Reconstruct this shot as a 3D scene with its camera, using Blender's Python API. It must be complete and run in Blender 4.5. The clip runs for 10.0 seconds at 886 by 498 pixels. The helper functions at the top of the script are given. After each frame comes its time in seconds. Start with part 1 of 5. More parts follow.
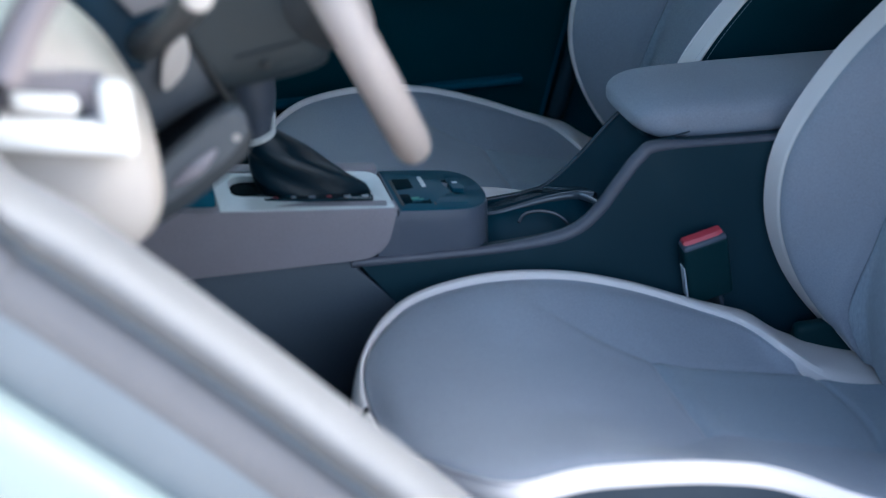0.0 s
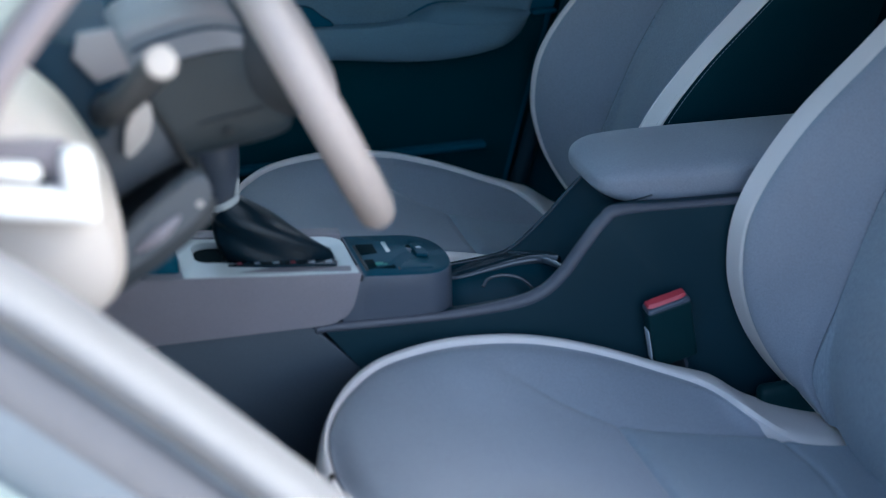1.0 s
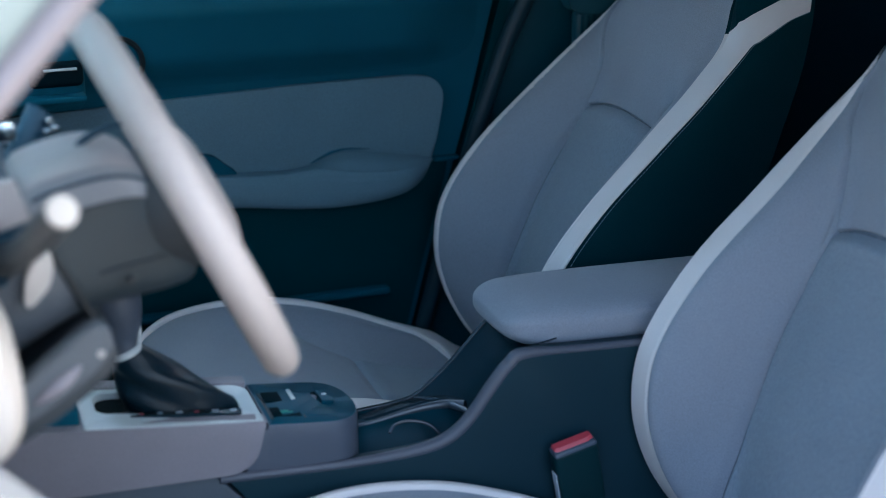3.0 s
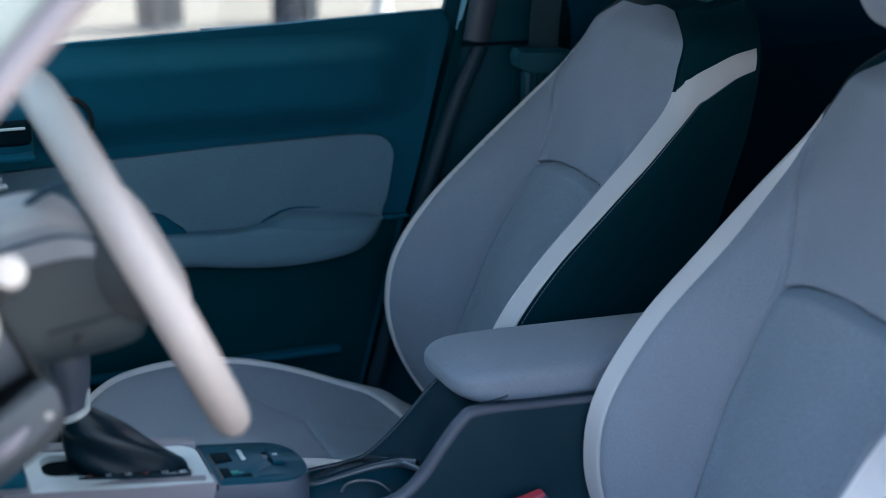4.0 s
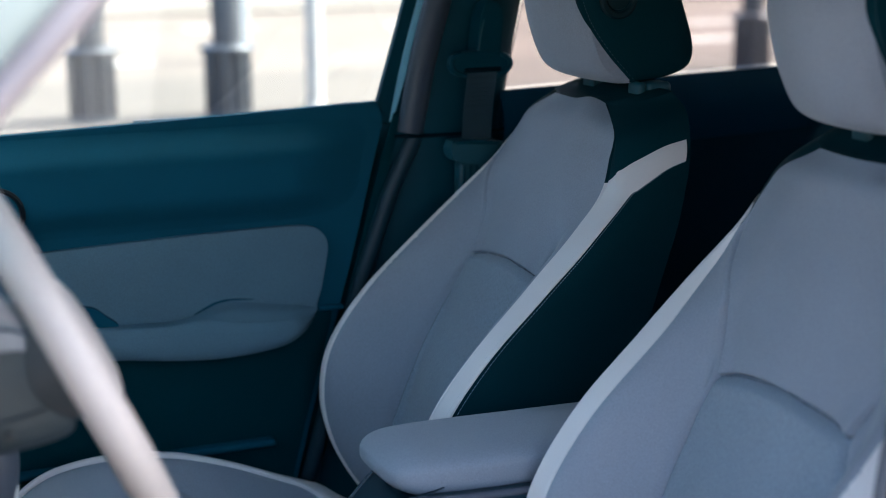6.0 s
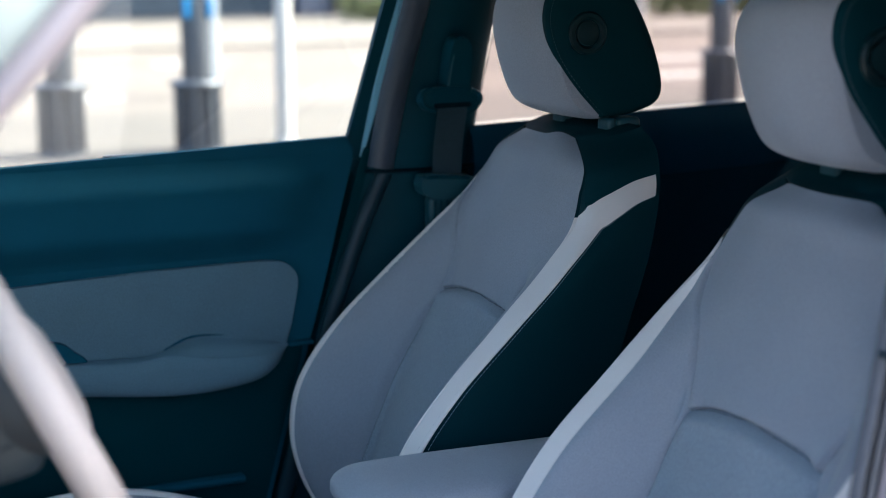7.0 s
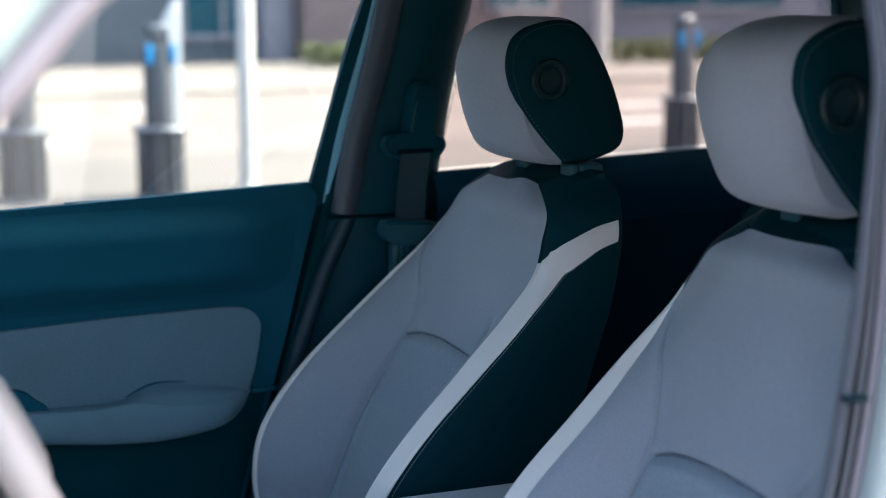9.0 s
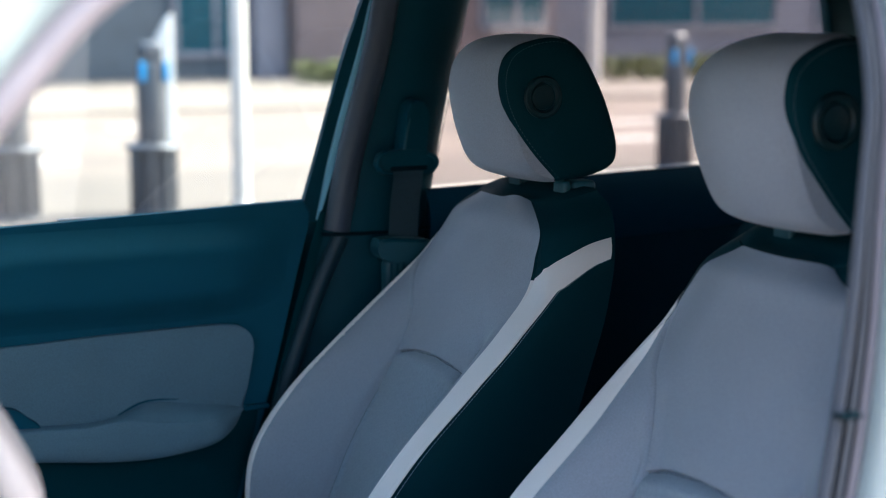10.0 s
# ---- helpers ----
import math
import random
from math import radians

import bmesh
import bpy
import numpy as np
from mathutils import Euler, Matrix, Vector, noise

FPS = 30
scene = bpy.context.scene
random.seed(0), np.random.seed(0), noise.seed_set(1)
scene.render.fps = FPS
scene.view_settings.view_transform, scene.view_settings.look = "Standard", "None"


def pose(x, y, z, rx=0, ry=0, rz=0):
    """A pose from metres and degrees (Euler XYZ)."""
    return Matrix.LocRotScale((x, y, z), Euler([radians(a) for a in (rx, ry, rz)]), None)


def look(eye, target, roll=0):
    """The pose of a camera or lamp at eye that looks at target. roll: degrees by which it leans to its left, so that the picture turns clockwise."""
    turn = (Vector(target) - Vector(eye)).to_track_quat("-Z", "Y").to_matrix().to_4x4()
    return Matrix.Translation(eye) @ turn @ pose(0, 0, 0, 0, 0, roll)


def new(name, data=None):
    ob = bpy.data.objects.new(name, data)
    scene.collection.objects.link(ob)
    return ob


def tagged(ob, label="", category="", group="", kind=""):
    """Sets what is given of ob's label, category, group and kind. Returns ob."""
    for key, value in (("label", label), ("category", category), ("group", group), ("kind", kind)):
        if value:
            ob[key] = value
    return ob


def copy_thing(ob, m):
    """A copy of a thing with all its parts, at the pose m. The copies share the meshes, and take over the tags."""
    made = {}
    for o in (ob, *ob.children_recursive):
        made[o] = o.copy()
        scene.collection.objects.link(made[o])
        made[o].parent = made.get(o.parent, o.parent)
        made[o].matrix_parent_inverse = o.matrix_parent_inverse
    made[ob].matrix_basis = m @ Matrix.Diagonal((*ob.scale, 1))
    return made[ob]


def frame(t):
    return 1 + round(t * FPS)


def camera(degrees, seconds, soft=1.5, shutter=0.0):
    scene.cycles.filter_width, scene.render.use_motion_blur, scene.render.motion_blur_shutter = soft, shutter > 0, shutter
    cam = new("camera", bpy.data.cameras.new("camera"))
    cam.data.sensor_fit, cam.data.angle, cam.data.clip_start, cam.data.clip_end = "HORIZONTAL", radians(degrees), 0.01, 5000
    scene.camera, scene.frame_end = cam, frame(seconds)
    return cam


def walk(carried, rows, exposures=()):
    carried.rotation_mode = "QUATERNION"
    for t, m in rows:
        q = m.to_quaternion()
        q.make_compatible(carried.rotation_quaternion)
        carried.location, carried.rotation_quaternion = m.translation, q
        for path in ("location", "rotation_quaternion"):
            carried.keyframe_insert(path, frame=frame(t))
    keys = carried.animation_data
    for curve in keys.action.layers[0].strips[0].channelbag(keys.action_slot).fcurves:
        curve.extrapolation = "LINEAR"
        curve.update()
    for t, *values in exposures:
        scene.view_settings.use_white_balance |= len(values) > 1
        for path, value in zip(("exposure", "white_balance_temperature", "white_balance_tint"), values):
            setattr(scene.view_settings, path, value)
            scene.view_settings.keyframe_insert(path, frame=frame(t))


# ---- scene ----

# ------------------------------------------------------------------ camera
EYE = (0.0, 0.0, 1.36)
cam = camera(32.0, 10.0, 1.0)
ROWS = [
    (0.0, 64.195, 1.416, -14.070),
    (0.5, 65.138, 1.300, -14.668),
    (1.0, 66.566, 1.230, -15.441),
    (1.5, 68.103, 1.045, -16.235),
    (2.0, 69.438, 0.965, -17.099),
    (2.5, 70.684, 0.870, -18.007),
    (4.0, 74.022, 0.530, -20.862),
    (4.5, 74.911, 0.490, -21.447),
    (5.0, 75.866, 0.390, -22.011),
    (5.5, 76.651, 0.360, -22.645),
    (7.0, 78.666, 0.159, -24.391),
    (7.5, 79.178, 0.131, -24.732),
    (8.0, 79.628, 0.050, -25.071),
    (8.5, 79.938, 0.050, -25.430),
    (9.0, 80.360, 0.000, -25.742),
    (9.5, 80.738, -0.050, -25.902),
    (10.0, 81.001, 0.000, -26.000),
]
walk(cam, [(t, pose(*EYE, rx, ry, rz)) for t, rx, ry, rz in ROWS],
     exposures=[(0.0, 2.72, 5900, 1), (2.4, 2.83, 5800, -1), (4.5, 2.90, 5950, 1), (10.0, 2.99, 6150, 3)])
cam.data.dof.use_dof = True
cam.data.dof.focus_distance = 2.25
cam.data.dof.aperture_fstop = 2.9

# ------------------------------------------------------------------ light
GROUND = -0.12
world = bpy.data.worlds.new("world")
scene.world = world
world.use_nodes = True
wn = world.node_tree.nodes
sky = wn.new("ShaderNodeTexSky")
sky.sky_type = "NISHITA"
sky.sun_disc = False
sky.dust_density = 6.0
sky.air_density = 0.75
SUN_FROM = Vector((0.85, 0.04, 1.0)).normalized()
sky.sun_elevation = math.asin(SUN_FROM.z)
sky.sun_rotation = math.atan2(SUN_FROM.x, SUN_FROM.y)
wn["Background"].inputs["Strength"].default_value = 0.15
world.node_tree.links.new(sky.outputs[0], wn["Background"].inputs["Color"])
sun = new("sun", bpy.data.lights.new("sun", "SUN"))
sun.data.energy = 1.6
sun.data.angle = radians(0.6)
sun.data.color = (1.0, 0.95, 0.88)
sun.matrix_world = look(SUN_FROM * 20, (0, 0, 0))


# ------------------------------------------------------------------ materials
def mat(name, color, rough=0.6, metal=0.0, grain=0.0, grain_size=900.0, bump=0.0, stain=0.08,
        stain_size=6.0, coat=0.0, weave=0.0, sheen=0.0, specular=0.5, stretch=None):
    """A procedural surface: colour with two scales of variation, roughness breakup, grain or weave relief."""
    m = bpy.data.materials.new(name)
    m.use_nodes = True
    n, l = m.node_tree.nodes, m.node_tree.links
    p = n["Principled BSDF"]
    p.inputs["Roughness"].default_value = rough
    p.inputs["Metallic"].default_value = metal
    p.inputs["Coat Weight"].default_value = coat
    p.inputs["Coat Roughness"].default_value = 0.06
    p.inputs["Sheen Weight"].default_value = sheen
    p.inputs["Specular IOR Level"].default_value = specular
    tc = n.new("ShaderNodeTexCoord")
    big = n.new("ShaderNodeTexNoise")
    big.inputs["Scale"].default_value = stain_size
    big.inputs["Detail"].default_value = 5
    l.new(tc.outputs["Object"], big.inputs["Vector"])
    fine = n.new("ShaderNodeTexNoise")
    fine.inputs["Scale"].default_value = grain_size
    fine.inputs["Detail"].default_value = 2
    if stretch:
        lay = n.new("ShaderNodeMapping")
        lay.inputs["Scale"].default_value = stretch
        lay.inputs["Rotation"].default_value = (radians(14), radians(-38), 0)
        l.new(tc.outputs["Object"], lay.inputs["Vector"])
        l.new(lay.outputs[0], fine.inputs["Vector"])
    else:
        l.new(tc.outputs["Object"], fine.inputs["Vector"])
    ramp = n.new("ShaderNodeMapRange")
    ramp.inputs["From Min"].default_value, ramp.inputs["From Max"].default_value = 0.3, 0.7
    ramp.inputs["To Min"].default_value, ramp.inputs["To Max"].default_value = 1 - stain, 1 + stain
    l.new(big.outputs["Fac"], ramp.inputs["Value"])
    ramp2 = n.new("ShaderNodeMapRange")
    ramp2.inputs["From Min"].default_value, ramp2.inputs["From Max"].default_value = 0.3, 0.7
    ramp2.inputs["To Min"].default_value, ramp2.inputs["To Max"].default_value = 1 - grain, 1 + grain
    l.new(fine.outputs["Fac"], ramp2.inputs["Value"])
    mul = n.new("ShaderNodeMath")
    mul.operation = "MULTIPLY"
    l.new(ramp.outputs[0], mul.inputs[0])
    l.new(ramp2.outputs[0], mul.inputs[1])
    mix = n.new("ShaderNodeMix")
    mix.data_type, mix.blend_type = "RGBA", "MULTIPLY"
    mix.inputs["Factor"].default_value = 1.0
    mix.inputs["A"].default_value = (*color, 1)
    l.new(mul.outputs[0], mix.inputs["B"])
    l.new(mix.outputs["Result"], p.inputs["Base Color"])
    rr = n.new("ShaderNodeMapRange")
    rr.inputs["To Min"].default_value, rr.inputs["To Max"].default_value = max(0.02, rough - 0.07), min(1, rough + 0.07)
    l.new(big.outputs["Fac"], rr.inputs["Value"])
    l.new(rr.outputs[0], p.inputs["Roughness"])
    height = fine.outputs["Fac"]
    if weave:
        sep = n.new("ShaderNodeSeparateXYZ")
        l.new(tc.outputs["Object"], sep.inputs[0])
        add = n.new("ShaderNodeMath")
        add.operation = "ADD"
        l.new(sep.outputs["X"], add.inputs[0])
        l.new(sep.outputs["Z"], add.inputs[1])
        waves = []
        for source in (sep.outputs["Y"], add.outputs[0]):
            k = n.new("ShaderNodeMath")
            k.operation = "MULTIPLY"
            k.inputs[1].default_value = weave
            l.new(source, k.inputs[0])
            s = n.new("ShaderNodeMath")
            s.operation = "SINE"
            l.new(k.outputs[0], s.inputs[0])
            waves.append(s.outputs[0])
        w = n.new("ShaderNodeMath")
        w.operation = "MULTIPLY_ADD"
        l.new(waves[0], w.inputs[0])
        l.new(waves[1], w.inputs[1])
        l.new(fine.outputs["Fac"], w.inputs[2])
        height = w.outputs[0]
    if bump:
        b = n.new("ShaderNodeBump")
        b.inputs["Strength"].default_value = 0.6
        b.inputs["Distance"].default_value = bump
        l.new(height, b.inputs["Height"])
        l.new(b.outputs[0], p.inputs["Normal"])
    return m


FABRIC = mat("grey_knit_fabric", (0.254, 0.277, 0.322), 0.85, grain=0.12, grain_size=600, bump=0.0006, stain=0.06, sheen=0.15)
INSERT = mat("textured_insert_fabric", (0.236, 0.278, 0.326), 0.9, grain=0.16, grain_size=620, bump=0.0022, stain=0.05, sheen=0.15, stretch=(1.0, 1.0, 0.17))
PIPING = mat("white_vinyl", (0.73, 0.675, 0.655), 0.5, grain=0.03, grain_size=900, bump=0.0003, stain=0.04)
BLACK_CLOTH = mat("black_vinyl", (0.0009, 0.0245, 0.033), 0.7, grain=0.15, grain_size=900, bump=0.0004, specular=0.08)
SEAMCLOTH = mat("dark_seam_cloth", (0.100, 0.115, 0.145), 0.9)
THREAD = mat("pale_thread", (0.23, 0.31, 0.35), 0.8)
HEADTHREAD = mat("slate_thread", (0.050, 0.080, 0.100), 0.8)
DARK = mat("dark_grained_plastic", (0.010, 0.076, 0.116), 0.7, grain=0.18, grain_size=1200, bump=0.0004, specular=0.04)
# door plastic darkened to carry the shade below the armrest
LOWERDOOR = mat("shade_dark_plastic", (0.0012, 0.034, 0.044), 0.65, grain=0.18, grain_size=1200, bump=0.0004, specular=0.05)
DARK2 = mat("charcoal_plastic", (0.04, 0.057, 0.077), 0.5, grain=0.15, grain_size=1200, bump=0.0004)
BLACK = mat("black_plastic", (0.006, 0.010, 0.013), 0.45, grain=0.1)
GLOSS = mat("gloss_black_plastic", (0.006, 0.020, 0.030), 0.22, coat=0.2, specular=0.3)
GREYPL = mat("warm_grey_plastic", (0.235, 0.214, 0.238), 0.55, grain=0.1, grain_size=1100, bump=0.0003)
DOORCLOTH = mat("slate_door_fabric", (0.116, 0.198, 0.250), 0.85, grain=0.12, grain_size=700, bump=0.0004, weave=2600)
DASHPL = mat("light_grey_plastic", (0.46, 0.415, 0.38), 0.5, grain=0.08, grain_size=1000, bump=0.0003)
LEATHER = mat("grey_leather_rim", (0.38, 0.335, 0.315), 0.5, grain=0.12, grain_size=600, bump=0.0006)
BLACKLEATHER = mat("black_leather", (0.002, 0.013, 0.022), 0.36, grain=0.2, grain_size=500, bump=0.0008, specular=0.32)
CONSOLE = mat("dark_console_plastic", (0.008, 0.031, 0.044), 0.48, grain=0.12, grain_size=1100, bump=0.0003, specular=0.25)
SHROUDPL = mat("shaded_column_plastic", (0.019, 0.029, 0.035), 0.5, grain=0.08, grain_size=1000, bump=0.0003)
VENTPL = mat("white_vent_trim", (0.82, 0.81, 0.79), 0.4, grain=0.03)
BLOCKPL = mat("slate_block_plastic", (0.070, 0.084, 0.112), 0.45, grain=0.1, grain_size=1100, bump=0.0003)
RIMPL = mat("lilac_grey_rim_plastic", (0.080, 0.088, 0.112), 0.45, grain=0.1, grain_size=1100, bump=0.0003)
BUCKLEPL = mat("teal_black_plastic", (0.002, 0.024, 0.029), 0.5, grain=0.1, specular=0.2)
BLOCKDARK = mat("dark_slope_plastic", (0.005, 0.026, 0.040), 0.5, grain=0.1, grain_size=1100, bump=0.0002, specular=0.10)
TRAYPL = mat("teal_black_tray_plastic", (0.003, 0.036, 0.054), 0.4, specular=0.10)
SHINE = mat("satin_highlight_edge", (0.055, 0.070, 0.088), 0.25, coat=0.4)
STALKBLUE = mat("blue_black_stalk", (0.016, 0.055, 0.09), 0.4)
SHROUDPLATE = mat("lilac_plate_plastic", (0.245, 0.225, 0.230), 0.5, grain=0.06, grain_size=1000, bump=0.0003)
CLUSTERPL = mat("deep_blue_plastic", (0.007, 0.030, 0.052), 0.5, specular=0.25)
SHROUDTOP = mat("lit_column_plastic", (0.170, 0.172, 0.185), 0.5, grain=0.08, grain_size=1000, bump=0.0003)
PILLARSEAL = mat("lit_pillar_seal", (0.25, 0.22, 0.235), 0.55, grain=0.06)
KNOBPL = mat("black_knob_plastic", (0.002, 0.018, 0.023), 0.45, specular=0.25)
TAUPE = mat("taupe_column_plastic", (0.092, 0.102, 0.115), 0.5, grain=0.08, grain_size=1000, bump=0.0003)
EDGEPL = mat("pillar_edge_highlight", (0.036, 0.050, 0.072), 0.45, grain=0.08)
FOOTPL = mat("pillar_foot_highlight", (0.008, 0.030, 0.044), 0.45, grain=0.08, specular=0.3)
KNEEPL = mat("dark_taupe_plastic", (0.040, 0.047, 0.054), 0.5, grain=0.08, grain_size=1000, bump=0.0003)
PLATE = mat("dark_teal_switch_plate", (0.005, 0.055, 0.085), 0.45, specular=0.15)
COLUMNPL = mat("taupe_grey_plastic", (0.048, 0.053, 0.058), 0.5, grain=0.08, grain_size=1000, bump=0.0003)
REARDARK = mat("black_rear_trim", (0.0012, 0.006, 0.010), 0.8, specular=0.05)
SILVER = mat("satin_silver_trim", (0.56, 0.59, 0.59), 0.4, metal=0.0, coat=0.2)
CHROME = mat("chrome", (0.8, 0.82, 0.85), 0.12, metal=1.0)
RED = mat("red_plastic", (0.50, 0.055, 0.075), 0.35)
PAINT = mat("pale_blue_car_paint", (0.26, 0.315, 0.315), 0.3, coat=1.0, stain=0.02)
RUBBER = mat("grey_rubber_seal", (0.195, 0.190, 0.200), 0.6, grain=0.1)
BLACKRUBBER = mat("black_rubber", (0.015, 0.022, 0.03), 0.6)
WEBBING = mat("black_belt_webbing", (0.040, 0.085, 0.110), 0.7, grain=0.3, grain_size=800, bump=0.0006, weave=2200)
DIMRED = mat("dull_red_print", (0.20, 0.030, 0.040), 0.5)
DIMPALE = mat("dull_pale_print", (0.24, 0.27, 0.30), 0.5)
PALE = mat("pale_sticker", (0.55, 0.6, 0.65), 0.5)
HEADLINER = mat("headliner_fabric", (0.05, 0.055, 0.06), 0.95, grain=0.15)
CARPET = mat("black_carpet", (0.012, 0.016, 0.018), 0.98, grain=0.4, grain_size=300, bump=0.002)
PAVING = mat("pale_concrete_paving", (0.080, 0.065, 0.052), 0.9, grain=0.12, grain_size=40, bump=0.003, stain=0.18, stain_size=0.6)
BRICKPAVE = mat("pink_brick_paving", (0.108, 0.085, 0.068), 0.9, grain=0.2, grain_size=12, stain=0.2, stain_size=0.5)
# near ground, made pale and warm as a reflector for the cabin
ASPHALT = mat("pale_bounce_ground", (0.175, 0.155, 0.140), 0.9, grain=0.3, grain_size=60, bump=0.004, stain=0.2, stain_size=0.8)
IRON = mat("grey_painted_iron", (0.044, 0.047, 0.054), 0.38, grain=0.1, grain_size=80, coat=0.4)
BLUE = mat("blue_reflective_band", (0.003, 0.21, 0.46), 0.4)
PALEPAVE = mat("pale_slab_paving", (0.135, 0.113, 0.094), 0.9, grain=0.12, grain_size=20, stain=0.12, stain_size=0.5)
WORNMARK = mat("worn_road_paint", (0.26, 0.235, 0.215), 0.85, grain=0.3, grain_size=9, stain=0.25, stain_size=2.0)
WHITEPAINT = mat("white_painted_steel", (0.44, 0.405, 0.36), 0.45)
WALLBLUE = mat("blue_grey_cladding", (0.060, 0.076, 0.092), 0.6, grain=0.1, grain_size=3, stain=0.15, stain_size=0.4)
WALLBROWN = mat("brown_pink_render", (0.140, 0.103, 0.098), 0.85, grain=0.1, grain_size=8, stain=0.12, stain_size=0.4)
WALLGREY = mat("pale_grey_panel", (0.16, 0.155, 0.175), 0.7, grain=0.08, grain_size=6, stain=0.1, stain_size=0.5)
LIGHTSEAL = mat("skylit_grey_seal", (0.195, 0.196, 0.208), 0.55, grain=0.06)
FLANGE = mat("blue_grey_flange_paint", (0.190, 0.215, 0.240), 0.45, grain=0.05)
BLACKFRAME = mat("matt_black_frame", (0.001, 0.010, 0.015), 0.7, specular=0.06)
JAMB = mat("shaded_blue_jamb_paint", (0.24, 0.52, 0.66), 0.7, specular=0.2)
# one rear trim in a shaded and a lit tone
REARDOOR = mat("shaded_rear_trim", (0.001, 0.020, 0.034), 0.8, specular=0.05)
REARPAD = mat("lit_rear_trim", (0.001, 0.036, 0.066), 0.7, specular=0.08)
SEALGREY = mat("shaded_rubber_seal", (0.052, 0.060, 0.078), 0.6, grain=0.08)
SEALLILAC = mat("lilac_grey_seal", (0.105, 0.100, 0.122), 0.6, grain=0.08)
PILLAR = mat("dark_pillar_trim", (0.003, 0.040, 0.057), 0.5, grain=0.15, grain_size=1200, bump=0.0003, specular=0.07)
GUIDEPL = mat("teal_guide_plastic", (0.012, 0.062, 0.080), 0.4, specular=0.3)
FARGLASS = mat("dark_window_glass", (0.008, 0.055, 0.075), 0.25, specular=0.25)
LEAF = mat("hedge_leaves", (0.09, 0.10, 0.03), 0.7, grain=0.4, grain_size=6, stain=0.35, stain_size=2)
CONCRETE = mat("pale_concrete", (0.5, 0.5, 0.47), 0.85, grain=0.15, grain_size=30)
GREENMARK = mat("green_print", (0.008, 0.20, 0.15), 0.5)


def glass(name, color):
    m = bpy.data.materials.new(name)
    m.use_nodes = True
    p = m.node_tree.nodes["Principled BSDF"]
    p.inputs["Base Color"].default_value = (*color, 1)
    p.inputs["Roughness"].default_value = 0.0
    p.inputs["IOR"].default_value = 1.45
    p.inputs["Transmission Weight"].default_value = 1.0
    return m


CLEAR = glass("clear_glass", (0.90, 0.965, 0.975))
TINT = glass("tinted_glass", (0.58, 0.54, 0.55))
SHADE = glass("green_tinted_windscreen_glass", (0.52, 0.78, 0.84))
PRIVACY = glass("privacy_glass", (0.06, 0.07, 0.08))


# ------------------------------------------------------------------ mesh helpers
def thing(name, at, label, category, group="", kind=""):
    e = new(name)
    e.empty_display_size = 0.05
    e.location = at
    return tagged(e, label, category, group, kind)


def mesh_of(name, bm, material, smooth=True):
    bmesh.ops.recalc_face_normals(bm, faces=bm.faces[:])
    me = bpy.data.meshes.new(name)
    bm.to_mesh(me)
    bm.free()
    me.materials.append(material)
    if smooth:
        me.shade_smooth()
        me.set_sharp_from_angle(angle=radians(38))
    return me


def part(name, bm, material, parent=None, label="", smooth=True):
    ob = new(name, mesh_of(name, bm, material, smooth))
    if parent is not None:
        ob.parent = parent
        if parent.parent is None:
            ob.matrix_parent_inverse = Matrix.Translation(-parent.location)
    return tagged(ob, label)


def spline(ctrl, n):
    """n + 1 samples of a Catmull-Rom curve through the control tuples."""
    p = np.array(ctrl, float)
    p = np.vstack([2 * p[0] - p[1], p, 2 * p[-1] - p[-2]])
    out = []
    for k in range(n + 1):
        u = k / n * (len(p) - 3)
        i = min(int(u), len(p) - 4)
        f = u - i
        a, b, c, d = p[i:i + 4]
        out.append(0.5 * (2 * b + (c - a) * f + (2 * a - 5 * b + 4 * c - d) * f * f + (3 * b - a - 3 * c + d) * f ** 3))
    return np.array(out)


def sheet(bm, rows, closed=False, loop=False):
    """Quads over a grid of points; closed joins each row's ends, loop joins the last row to the first."""
    v = [[bm.verts.new(q) for q in row] for row in rows]
    n = len(v[0])
    for i in range(len(v) if loop else len(v) - 1):
        a, b = v[i], v[(i + 1) % len(v)]
        for j in range(n if closed else n - 1):
            bm.faces.new((a[j], a[(j + 1) % n], b[(j + 1) % n], b[j]))
    return v


def loft(rows, caps=True):
    bm = bmesh.new()
    v = sheet(bm, rows, closed=True)
    if caps:
        bm.faces.new(v[0])
        bm.faces.new(v[-1][::-1])
    return bm


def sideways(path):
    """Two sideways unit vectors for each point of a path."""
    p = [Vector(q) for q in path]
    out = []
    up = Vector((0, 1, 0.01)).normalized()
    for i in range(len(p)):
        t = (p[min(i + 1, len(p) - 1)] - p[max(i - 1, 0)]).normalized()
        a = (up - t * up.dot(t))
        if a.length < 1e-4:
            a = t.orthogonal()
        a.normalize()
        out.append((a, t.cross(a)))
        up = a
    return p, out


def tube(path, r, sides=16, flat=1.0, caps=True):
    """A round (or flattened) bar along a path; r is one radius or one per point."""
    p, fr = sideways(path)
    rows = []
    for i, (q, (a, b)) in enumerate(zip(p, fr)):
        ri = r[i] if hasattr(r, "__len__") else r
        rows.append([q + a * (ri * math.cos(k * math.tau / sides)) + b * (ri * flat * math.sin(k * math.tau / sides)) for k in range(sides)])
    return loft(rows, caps)


